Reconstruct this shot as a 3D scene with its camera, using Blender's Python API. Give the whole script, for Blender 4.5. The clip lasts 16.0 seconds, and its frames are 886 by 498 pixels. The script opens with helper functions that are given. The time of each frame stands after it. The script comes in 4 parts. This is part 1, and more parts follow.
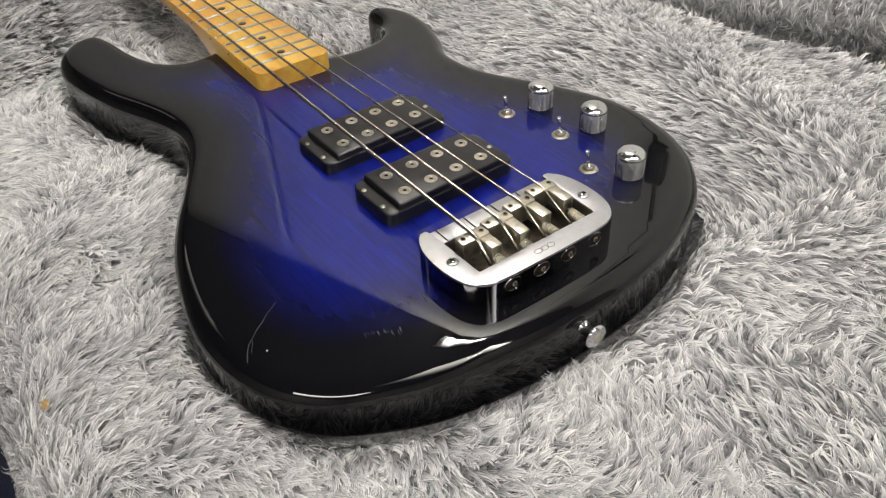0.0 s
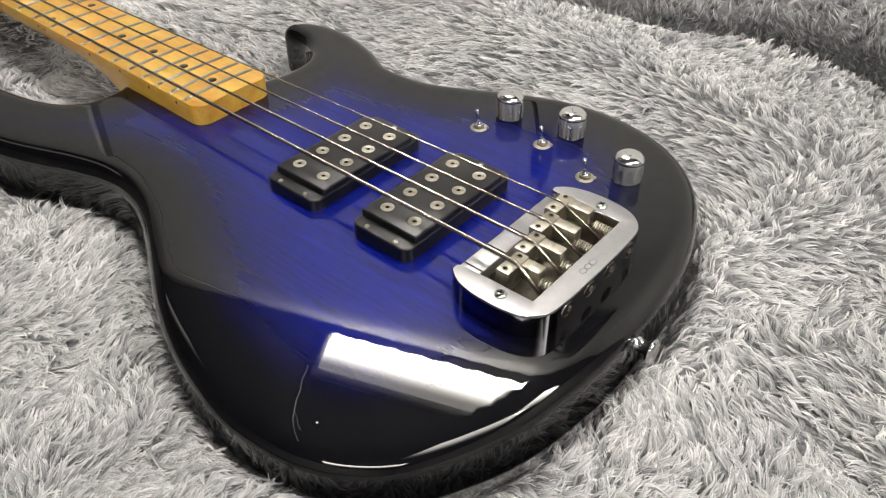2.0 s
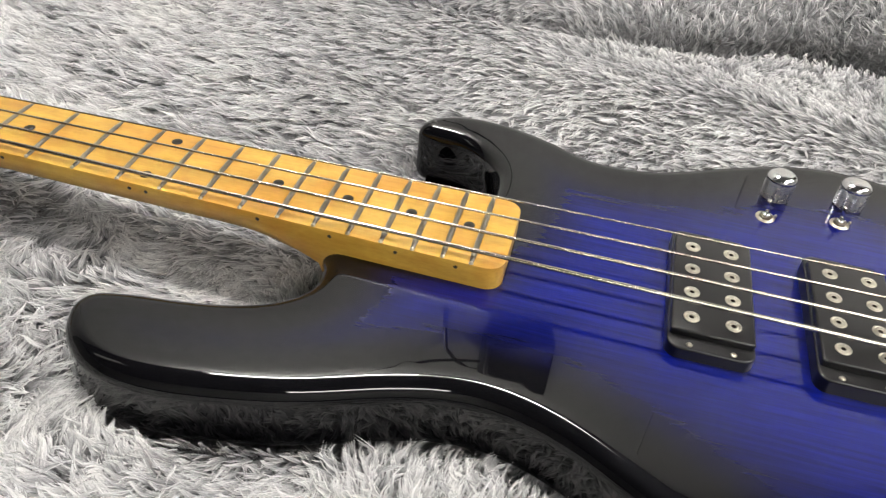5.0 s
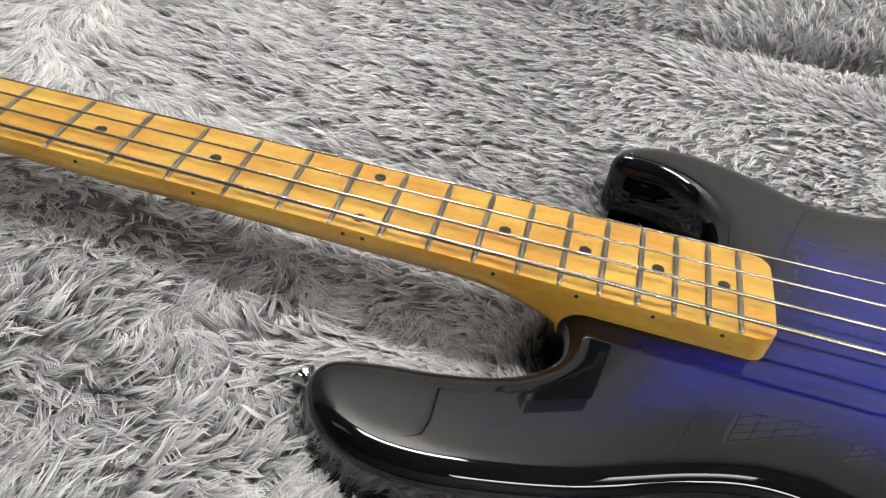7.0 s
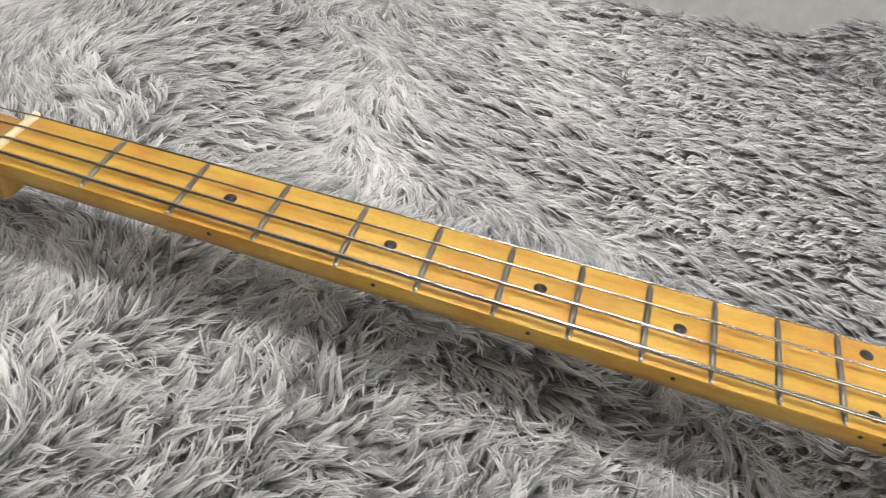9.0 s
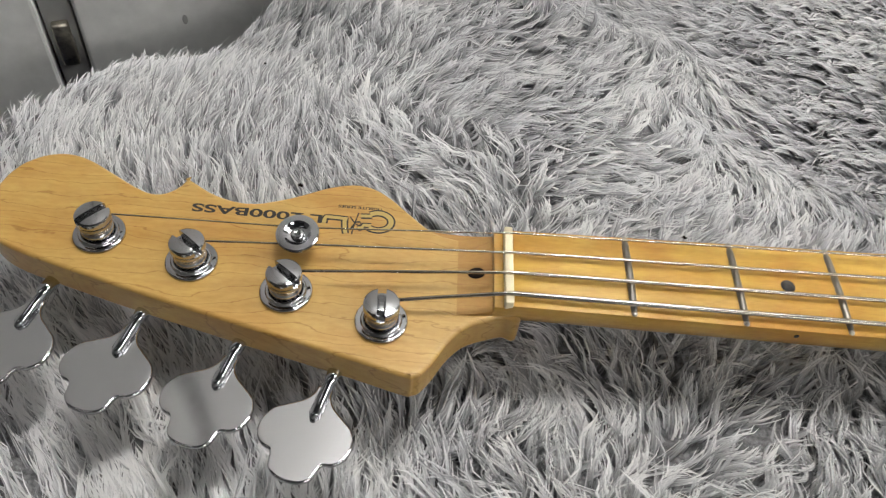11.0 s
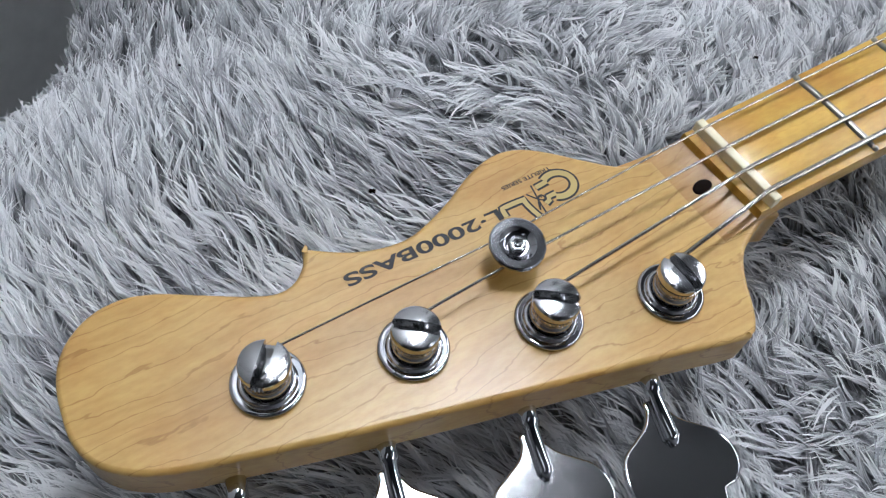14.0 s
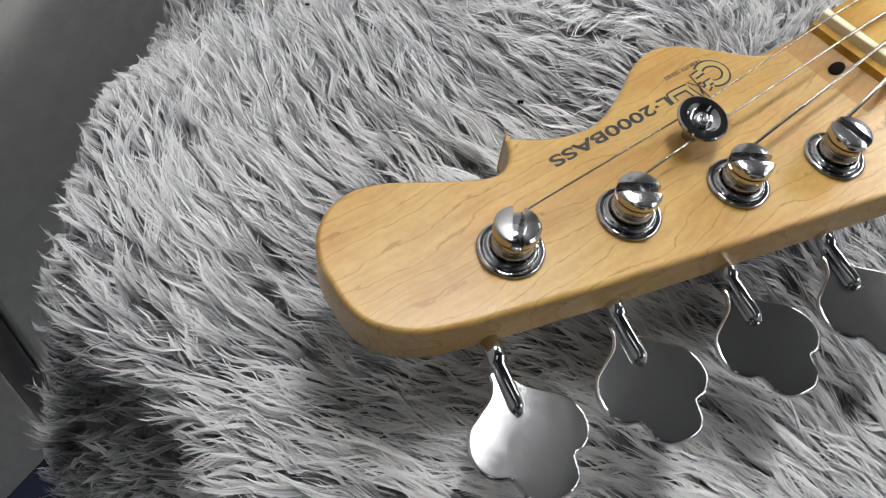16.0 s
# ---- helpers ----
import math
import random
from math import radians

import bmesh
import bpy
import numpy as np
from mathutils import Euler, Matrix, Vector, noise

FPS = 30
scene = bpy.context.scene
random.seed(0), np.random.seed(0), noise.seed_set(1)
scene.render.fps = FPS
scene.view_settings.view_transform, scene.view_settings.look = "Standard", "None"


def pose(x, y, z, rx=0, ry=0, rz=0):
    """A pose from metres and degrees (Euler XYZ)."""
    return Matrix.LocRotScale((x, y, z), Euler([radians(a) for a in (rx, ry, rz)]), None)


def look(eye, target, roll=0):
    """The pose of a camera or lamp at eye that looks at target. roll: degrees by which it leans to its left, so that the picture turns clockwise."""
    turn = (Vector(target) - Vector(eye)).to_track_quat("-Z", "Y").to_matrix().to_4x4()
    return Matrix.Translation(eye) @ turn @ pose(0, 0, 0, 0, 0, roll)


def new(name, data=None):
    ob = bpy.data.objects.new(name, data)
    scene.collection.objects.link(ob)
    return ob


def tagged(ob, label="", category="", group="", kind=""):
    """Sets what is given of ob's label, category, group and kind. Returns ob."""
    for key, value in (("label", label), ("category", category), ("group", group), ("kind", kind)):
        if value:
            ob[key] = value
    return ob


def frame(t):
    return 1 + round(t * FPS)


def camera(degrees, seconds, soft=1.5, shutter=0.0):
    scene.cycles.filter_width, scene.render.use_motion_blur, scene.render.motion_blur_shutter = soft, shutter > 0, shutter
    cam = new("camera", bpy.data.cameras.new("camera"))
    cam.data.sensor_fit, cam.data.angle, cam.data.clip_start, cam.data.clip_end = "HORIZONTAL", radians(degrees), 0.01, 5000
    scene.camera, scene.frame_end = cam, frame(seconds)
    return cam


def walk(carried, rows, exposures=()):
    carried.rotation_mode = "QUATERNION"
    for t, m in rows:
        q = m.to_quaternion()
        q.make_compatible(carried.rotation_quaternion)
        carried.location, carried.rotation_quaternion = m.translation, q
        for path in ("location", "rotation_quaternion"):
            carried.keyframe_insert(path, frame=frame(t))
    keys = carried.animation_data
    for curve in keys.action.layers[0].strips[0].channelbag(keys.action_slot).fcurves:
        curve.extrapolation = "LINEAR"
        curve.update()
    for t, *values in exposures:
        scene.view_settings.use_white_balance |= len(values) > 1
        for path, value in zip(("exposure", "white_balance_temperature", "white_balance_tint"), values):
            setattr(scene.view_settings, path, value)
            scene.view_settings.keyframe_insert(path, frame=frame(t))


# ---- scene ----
from mathutils.geometry import delaunay_2d_cdt

CEILING = 1.70
LAMP_POWER = 66.0
# centre and half sizes of the ceiling lamps, and how bright each is
# the first is placed from its reflections; the others are unseen, added as fill
LAMPS = [(0.275, 0.30, 0.29, 0.075, 1.75), (2.00, -0.45, 0.6, 0.30, 0.135), (1.75, -2.10, 0.8, 0.30, 0.27), (-1.10, -0.75, 0.6, 0.11, 0.02), (2.60, 0.22, 0.6, 0.26, 0.34)]
HEADING = 0.6
EXPOSURES = [(0, -0.15, 6750, 10), (2, -0.05, 6750, 10), (5, 0.08, 6600, 10), (7.5, -0.1, 6500, 10), (10, -0.25, 6500, 10), (12.3, -0.5, 6000, 10), (13.2, -0.45, 5700, 10), (14.7, -0.4, 5500, 10), (16, -0.28, 6150, 10)]
# Units are metres. x runs along the strings from the nut (0) to the bridge (0.8636), y to the treble side, z up.
cam = camera(57.87, 16.0, soft=1.2, shutter=0.15)
PATH = [
    (0, (1.141, -0.228, 0.34), (-0.136, 0.64, -0.931), -3.2),
    (0.5, (1.146, -0.215, 0.323), (-0.154, 0.658, -0.921), -2.9),
    (1, (1.143, -0.211, 0.318), (-0.119, 0.717, -0.925), -2.5),
    (1.5, (1.109, -0.24, 0.326), (-0.058, 0.786, -0.932), -1.9),
    (2, (1.043, -0.281, 0.333), (0.052, 0.899, -0.941), -0.1),
    (2.5, (0.995, -0.313, 0.351), (0.196, 0.994, -0.935), 1.0),
    (3, (0.935, -0.327, 0.356), (0.354, 1.088, -0.932), 2.7),
    (3.5, (0.848, -0.349, 0.355), (0.417, 1.122, -0.93), 3.6),
    (4, (0.77, -0.352, 0.357), (0.435, 1.144, -0.927), 4.3),
    (4.5, (0.707, -0.345, 0.348), (0.422, 1.162, -0.935), 5.4),
    (5, (0.648, -0.335, 0.338), (0.371, 1.167, -0.952), 6.0),
    (5.2, (0.625, -0.331, 0.336), (0.347, 1.162, -0.966), 6.1),
    (7.3, (0.491, -0.298, 0.324), (0.291, 1.171, -1.018), 9.3),
    (7.5, (0.481, -0.285, 0.322), (0.231, 1.165, -1.033), 8.2),
    (8, (0.418, -0.27, 0.321), (0.141, 1.172, -1.038), 8.2),
    (8.5, (0.348, -0.266, 0.32), (0.079, 1.177, -1.038), 8.9),
    (9, (0.267, -0.262, 0.333), (0.025, 1.16, -1.052), 9.4),
    (9.5, (0.192, -0.25, 0.334), (-0.034, 1.16, -1.067), 9.3),
    (10, (0.101, -0.240, 0.356), (-0.061, 1.097, -1.123), 9.0),
    (12.3, (-0.14255, -0.11205, 0.28290), (-0.03212, 0.10189, -0.03653), 7.959),
    (12.5, (-0.15051, -0.09979, 0.27987), (-0.02518, 0.10355, -0.04098), 9.136),
    (13, (-0.15492, -0.10305, 0.27580), (-0.01588, 0.08344, -0.04961), 9.616),
    (13.5, (-0.18440, -0.09363, 0.27712), (-0.04431, 0.08388, -0.05283), 9.084),
    (14, (-0.19735, -0.08749, 0.27252), (-0.05425, 0.08503, -0.05878), 9.276),
    (14.5, (-0.21025, -0.08423, 0.26496), (-0.06222, 0.08344, -0.06666), 9.889),
    (15, (-0.24289, -0.08605, 0.25898), (-0.09159, 0.07732, -0.07332), 9.984),
    (15.5, (-0.27046, -0.08293, 0.26015), (-0.11288, 0.07818, -0.07032), 9.963),
    (16, (-0.28948, -0.07643, 0.25966), (-0.12425, 0.08218, -0.06828), 10.165),
]
walk(cam, [(t, look(eye, target, roll)) for t, eye, target, roll in PATH], EXPOSURES)

# ---------------------------------------------------------------- world and lamps
world = bpy.data.worlds.new("room_world")
scene.world = world
world.use_nodes = True
world.node_tree.nodes["Background"].inputs[0].default_value = (0.75, 0.82, 0.9, 1)
world.node_tree.nodes["Background"].inputs[1].default_value = 0.05


# ---------------------------------------------------------------- material helpers
def material(name, rgb=(0.5, 0.5, 0.5), rough=0.5, metal=0.0, coat=0.0, coat_rough=0.03):
    m = bpy.data.materials.new(name)
    m.use_nodes = True
    b = m.node_tree.nodes["Principled BSDF"]
    b.inputs["Base Color"].default_value = (*rgb, 1)
    b.inputs["Roughness"].default_value = rough
    b.inputs["Metallic"].default_value = metal
    b.inputs["Coat Weight"].default_value = coat
    b.inputs["Coat Roughness"].default_value = coat_rough
    return m, m.node_tree, b


def node(tree, kind, **settings):
    n = tree.nodes.new(kind)
    for key, value in settings.items():
        if key in n.inputs:
            n.inputs[key].default_value = value
    return n


def coords(tree, scale=(1, 1, 1), rot=(0, 0, 0)):
    c = tree.nodes.new("ShaderNodeTexCoord")
    mp = tree.nodes.new("ShaderNodeMapping")
    mp.inputs["Scale"].default_value = scale
    mp.inputs["Rotation"].default_value = rot
    tree.links.new(c.outputs["Object"], mp.inputs["Vector"])
    return mp.outputs["Vector"]


def noise_tex(tree, vec, scale, detail=4.0, rough=0.55):
    n = node(tree, "ShaderNodeTexNoise", Scale=scale, Detail=detail, Roughness=rough)
    if vec is not None:
        tree.links.new(vec, n.inputs["Vector"])
    return n.outputs["Fac"]


def ramp(tree, fac, stops):
    r = tree.nodes.new("ShaderNodeValToRGB")
    els = r.color_ramp.elements
    while len(els) < len(stops):
        els.new(0.5)
    for e, (p, c) in zip(els, stops):
        e.position, e.color = p, (*c, 1)
    tree.links.new(fac, r.inputs["Fac"])
    return r.outputs["Color"]


def bump(tree, b, height, strength, distance, slot="Normal"):
    n = node(tree, "ShaderNodeBump", Strength=strength, Distance=distance)
    tree.links.new(height, n.inputs["Height"])
    tree.links.new(n.outputs["Normal"], b.inputs[slot])


def mix(tree, fac, a, c, mode="MIX"):
    n = tree.nodes.new("ShaderNodeMix")
    n.data_type, n.blend_type = "RGBA", mode
    for socket, v in ((n.inputs[0], fac), (n.inputs[6], a), (n.inputs[7], c)):
        if isinstance(v, (int, float)):
            socket.default_value = v
        elif isinstance(v, tuple):
            socket.default_value = (*v, 1)
        else:
            tree.links.new(v, socket)
    return n.outputs[2]


# ---------------------------------------------------------------- materials
def make_lacquer():
    m, t, b = material("blueburst_lacquer", rough=0.35, coat=1.0, coat_rough=0.02)
    b.inputs["Specular IOR Level"].default_value = 0.0
    b.inputs["Metallic"].default_value = 0.35
    b.inputs["Coat IOR"].default_value = 1.46
    b.inputs["Roughness"].default_value = 0.5
    a = t.nodes.new("ShaderNodeAttribute")
    a.attribute_name = "rim_distance"
    grain = noise_tex(t, coords(t, (9, 160, 9)), 3.0, 5.0, 0.6)
    wide = noise_tex(t, coords(t, (3, 3, 3)), 2.2, 2.0)
    blue = ramp(t, grain, [(0.28, (0.0019, 0.0042, 0.078)), (0.5, (0.0029, 0.0068, 0.130)), (0.75, (0.0048, 0.0105, 0.188))])
    add = t.nodes.new("ShaderNodeMath")
    add.operation = "MULTIPLY_ADD"
    t.links.new(wide, add.inputs[0])
    add.inputs[1].default_value = 0.02
    t.links.new(a.outputs["Fac"], add.inputs[2])
    burst = node(t, "ShaderNodeMapRange")
    burst.interpolation_type = "SMOOTHSTEP"
    t.links.new(add.outputs[0], burst.inputs["Value"])
    burst.inputs["From Min"].default_value, burst.inputs["From Max"].default_value = 0.034, 0.100
    t.links.new(mix(t, burst.outputs["Result"], (0.0035, 0.0035, 0.0045), blue), b.inputs["Base Color"])
    sm = noise_tex(t, coords(t, (1, 1, 1)), 35.0, 3.0)
    r = node(t, "ShaderNodeMapRange")
    t.links.new(sm, r.inputs["Value"])
    r.inputs["To Min"].default_value, r.inputs["To Max"].default_value = 0.005, 0.015
    smudge = ramp(t, noise_tex(t, coords(t, (1, 2.2, 1)), 26.0, 5.0, 0.65), [(0.40, (0, 0, 0)), (0.90, (0.04, 0.04, 0.04))])
    t.links.new(mix(t, 1.0, r.outputs["Result"], smudge, "ADD"), b.inputs["Coat Roughness"])
    return m


def make_maple(name, light, dark, rough=0.28, coat=0.6, figure=1.0, coat_rough=0.22, stain=(0.90, 0.78, 0.62)):
    m, t, b = material(name, rough=rough, coat=coat, coat_rough=coat_rough)
    v = coords(t, (6, 75, 75))
    grain = noise_tex(t, v, 2.0, 6.0, 0.62)
    v2 = coords(t, (7, 22, 22))
    w = node(t, "ShaderNodeTexWave", Scale=2.6, Distortion=11.0, Detail=4.0)
    w.inputs["Detail Scale"].default_value = 1.2
    w.bands_direction = "Y"
    t.links.new(v2, w.inputs["Vector"])
    lines = ramp(t, w.outputs["Fac"], [(0.0, (0.70, 0.60, 0.48)), (0.018, (1, 1, 1)), (0.6, (1, 1, 1)), (1.0, (0.95, 0.92, 0.88))])
    base = ramp(t, grain, [(0.25, dark), (0.7, light)])
    patch = ramp(t, noise_tex(t, coords(t, (14, 20, 20)), 1.6, 3.0), [(0.36, stain), (0.56, (1, 1, 1))])
    c = mix(t, figure, base, mix(t, 1.0, base, lines, "MULTIPLY"))
    t.links.new(mix(t, 0.8, c, mix(t, 1.0, c, patch, "MULTIPLY")), b.inputs["Base Color"])
    fleck = ramp(t, noise_tex(t, coords(t, (260, 700, 700)), 1.0, 2.0), [(0.35, (0.90, 0.86, 0.80)), (0.6, (1, 1, 1))])
    shown = b.inputs["Base Color"].links[0].from_socket
    t.links.new(mix(t, 0.7, shown, mix(t, 1.0, shown, fleck, "MULTIPLY")), b.inputs["Base Color"])
    bump(t, b, grain, 0.05, 0.001)
    return m


def make_fur(name, low, mid, high):
    """Soft strands: the tone runs from root to tip, shade painted at the root, with fine streaks along each lock."""
    m, t, b = material(name, rough=0.62)
    b.inputs["Specular IOR Level"].default_value = 0.3
    sock = {}
    for key in ("tone", "across", "along"):
        n = t.nodes.new("ShaderNodeAttribute")
        n.attribute_name = key
        sock[key] = n.outputs["Fac"]
    comb = t.nodes.new("ShaderNodeCombineXYZ")
    t.links.new(sock["across"], comb.inputs[0])
    t.links.new(sock["along"], comb.inputs[1])
    streak = noise_tex(t, comb.outputs[0], 1.0, 2.0, 0.6)
    lift = t.nodes.new("ShaderNodeMath")
    lift.operation = "MULTIPLY_ADD"
    t.links.new(streak, lift.inputs[0])
    lift.inputs[1].default_value = 0.9
    t.links.new(sock["tone"], lift.inputs[2])
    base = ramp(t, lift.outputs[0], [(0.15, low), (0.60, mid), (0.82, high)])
    tuft = noise_tex(t, coords(t), 14.0, 3.0)
    patch = ramp(t, tuft, [(0.3, (0.86, 0.86, 0.88)), (0.62, (1, 1, 1))])
    c = mix(t, 1.0, base, patch, "MULTIPLY")
    t.links.new(c, b.inputs["Base Color"])
    bump(t, b, streak, 0.7, 0.0006)
    out = t.nodes["Material Output"]
    tr = t.nodes.new("ShaderNodeBsdfTranslucent")
    t.links.new(c, tr.inputs["Color"])
    mx = t.nodes.new("ShaderNodeMixShader")
    mx.inputs[0].default_value = 0.27
    t.links.new(b.outputs[0], mx.inputs[1])
    t.links.new(tr.outputs[0], mx.inputs[2])
    t.links.new(mx.outputs[0], out.inputs["Surface"])
    return m


def make_metal(name, rgb, rough, spots=0.0):
    m, t, b = material(name, rgb, rough, 1.0)
    n = noise_tex(t, coords(t), 240.0, 3.0)
    r = node(t, "ShaderNodeMapRange")
    t.links.new(n, r.inputs["Value"])
    r.inputs["To Min"].default_value, r.inputs["To Max"].default_value = rough * 0.6, rough * 1.5
    t.links.new(r.outputs["Result"], b.inputs["Roughness"])
    if spots:
        s = ramp(t, noise_tex(t, coords(t), 160.0, 4.0), [(0.3, tuple(c * (1 - spots) for c in rgb)), (0.55, rgb)])
        t.links.new(s, b.inputs["Base Color"])
    return m


def make_plaster(name, rgb, scale=(1, 1, 1), strength=0.2, rough=0.7):
    m, t, b = material(name, rgb, rough)
    n = noise_tex(t, coords(t, scale), 60.0, 5.0)
    big = noise_tex(t, coords(t), 3.0, 3.0)
    c1 = ramp(t, n, [(0.3, tuple(c * 0.86 for c in rgb)), (0.7, rgb)])
    c2 = ramp(t, big, [(0.3, (0.86, 0.86, 0.86)), (0.7, (1, 1, 1))])
    t.links.new(mix(t, 1.0, c1, c2, "MULTIPLY"), b.inputs["Base Color"])
    bump(t, b, n, strength, 0.002)
    return m


def make_carpet(name, rgb):
    m, t, b = material(name, rgb, 0.95)
    n = noise_tex(t, coords(t), 420.0, 3.0)
    c = ramp(t, n, [(0.3, tuple(c * 0.5 for c in rgb)), (0.7, tuple(c * 1.5 for c in rgb))])
    t.links.new(c, b.inputs["Base Color"])
    bump(t, b, n, 0.6, 0.003)
    return m


LACQUER = make_lacquer()
AMBER = make_maple("amber_maple", (0.64, 0.405, 0.068), (0.47, 0.268, 0.034), 0.40, 0.5, 0.22, 0.15, (0.86, 0.66, 0.42))
MAPLE = make_maple("headstock_maple", (0.53, 0.345, 0.100), (0.43, 0.262, 0.066), 0.40, 0.3, 0.9)
STAINED = make_maple("stained_maple", (0.44, 0.25, 0.062), (0.34, 0.18, 0.042), 0.45, 0.15, 0.4)
CHROME = make_metal("chrome", (0.62, 0.63, 0.65), 0.07)
SATIN = make_metal("satin_chrome", (0.36, 0.36, 0.37), 0.46)
NICKEL = make_metal("aged_nickel", (0.52, 0.49, 0.41), 0.34, 0.45)


def make_wound():
    """Steel with the fine turns of a round-wound string."""
    m, t, b = material("wound_steel", (0.46, 0.44, 0.41), 0.24, 1.0)
    w = node(t, "ShaderNodeTexWave", Scale=1.0)
    w.bands_direction = "X"
    t.links.new(coords(t, (420, 0, 0)), w.inputs["Vector"])
    bump(t, b, w.outputs["Fac"], 0.1, 0.0002)
    dull = ramp(t, noise_tex(t, coords(t, (5, 4, 4)), 3.0, 2.0), [(0.35, (0.33, 0.295, 0.24)), (0.6, (0.55, 0.51, 0.45))])
    t.links.new(dull, b.inputs["Base Color"])
    return m


STEEL = make_wound()
DOME = make_metal("brushed_dome", (0.66, 0.66, 0.66), 0.16)
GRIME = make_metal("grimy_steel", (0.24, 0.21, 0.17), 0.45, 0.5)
# polished sides: the dark reflections of the body are put into the colour
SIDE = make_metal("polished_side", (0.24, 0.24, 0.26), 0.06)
POLISHED = make_metal("polished_key", (0.58, 0.58, 0.59), 0.085)
TUNER = make_metal("tuner_chrome", (0.44, 0.44, 0.46), 0.08)
WORN, _, _ = material("worn_chrome", (0.44, 0.44, 0.45), 0.17, 1.0)
FRETWIRE = make_metal("fret_wire", (0.27, 0.255, 0.225), 0.30)
BLACK, _, _ = material("black_plastic", (0.006, 0.006, 0.007), 0.30)
DARK, _, dark_b = material("dark_hole", (0.012, 0.008, 0.006), 0.8)
dark_b.inputs["Specular IOR Level"].default_value = 0.05
INLAY, _, _ = material("black_inlay", (0.010, 0.009, 0.008), 0.5)
BONE, _, _ = material("bone_nut", (0.78, 0.70, 0.48), 0.45)
INK, _, _ = material("black_ink", (0.010, 0.008, 0.006), 0.6)
GOLD, _, _ = material("gold_decal", (0.40, 0.29, 0.09), 0.45)
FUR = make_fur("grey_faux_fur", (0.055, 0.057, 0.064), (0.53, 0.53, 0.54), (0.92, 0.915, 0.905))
BACKING = make_carpet("fur_backing", (0.19, 0.19, 0.195))
WALL = make_plaster("wall_vinyl", (0.82, 0.81, 0.775), (0.6, 1, 4.0), 0.08, 0.42)
PANEL = make_plaster("grey_panel", (0.82, 0.82, 0.80), (1, 1, 1), 0.06, 0.42)
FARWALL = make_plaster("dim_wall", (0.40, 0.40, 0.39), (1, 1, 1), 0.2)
# the unlit look of the ceiling is put into its dark colour
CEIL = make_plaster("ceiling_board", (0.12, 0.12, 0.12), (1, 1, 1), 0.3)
NAVY = make_carpet("navy_carpet", (0.012, 0.016, 0.04))
WOOD = make_maple("table_wood", (0.35, 0.24, 0.14), (0.25, 0.16, 0.09), 0.5, 0.1)


def make_glow(k, half):
    """A diffuser whose glow fades towards one long side, added to make its reflection fade."""
    m, t, b = material("lamp_diffuser", (0.9, 0.9, 0.9), 0.5)
    b.inputs["Emission Color"].default_value = (1.0, 0.97, 0.92, 1)
    where = t.nodes.new("ShaderNodeTexCoord")
    split = t.nodes.new("ShaderNodeSeparateXYZ")
    t.links.new(where.outputs["Object"], split.inputs[0])
    fade = t.nodes.new("ShaderNodeMapRange")
    fade.interpolation_type = "SMOOTHSTEP"
    t.links.new(split.outputs[1], fade.inputs["Value"])
    fade.inputs["From Min"].default_value, fade.inputs["From Max"].default_value = -0.85 * half, 0.95 * half
    fade.inputs["To Min"].default_value, fade.inputs["To Max"].default_value = 0.04 * LAMP_POWER * k, 1.8 * LAMP_POWER * k
    t.links.new(fade.outputs["Result"], b.inputs["Emission Strength"])
    return m


PAPER, _, _ = material("white_paper", (0.93, 0.93, 0.92), 0.6)
BRACKET, _, _ = material("grey_bracket", (0.11, 0.11, 0.115), 0.5)
SCUFF, _, _ = material("scuffed_lacquer", (0.10, 0.10, 0.11), 0.6)
WHITE, _, _ = material("white_enamel", (0.75, 0.75, 0.74), 0.35)


# ---------------------------------------------------------------- mesh helpers
def thing(name, label, category, kind="", group="", at=(0, 0, 0)):
    ob = new(name)
    ob.empty_display_size = 0.02
    ob.location = at
    return tagged(ob, label, category, group, kind)


def part(name, bm, mat, parent=None, label="", smooth=True):
    me = bm
    if isinstance(bm, bmesh.types.BMesh):
        bmesh.ops.recalc_face_normals(bm, faces=bm.faces[:])
        me = bpy.data.meshes.new(name)
        bm.to_mesh(me)
        bm.free()
    if smooth:
        me.polygons.foreach_set("use_smooth", [True] * len(me.polygons))
    if mat is not None:
        me.materials.append(mat)
    ob = new(name, me)
    ob.parent = parent
    if label:
        tagged(ob, label)
    return ob


def again(ob, m, parent):
    """Another piece on the mesh of ob, with its own pieces."""
    c = new(ob.name.split(".")[0], ob.data)
    c.parent = parent
    c.matrix_basis = m
    for k in ob.children:
        again(k, k.matrix_basis.copy(), c)
    return c


def sharp(ob, degrees=40):
    ob.data.set_sharp_from_angle(angle=radians(degrees))
    return ob


def lathe(profile, n=32, bm=None, m=None):
    """A turned body from (radius, z) pairs."""
    bm = bm or bmesh.new()
    m = m or Matrix()
    rings = []
    for r, z in profile:
        if r < 1e-6:
            rings.append([bm.verts.new(m @ Vector((0, 0, z)))])
        else:
            rings.append([bm.verts.new(m @ Vector((r * math.cos(2 * math.pi * k / n), r * math.sin(2 * math.pi * k / n), z))) for k in range(n)])
    for a, c in zip(rings, rings[1:]):
        for k in range(n):
            j = (k + 1) % n
            if len(a) == 1:
                bm.faces.new((a[0], c[k], c[j]))
            elif len(c) == 1:
                bm.faces.new((a[k], c[0], a[j]))
            else:
                bm.faces.new((a[k], c[k], c[j], a[j]))
    return bm


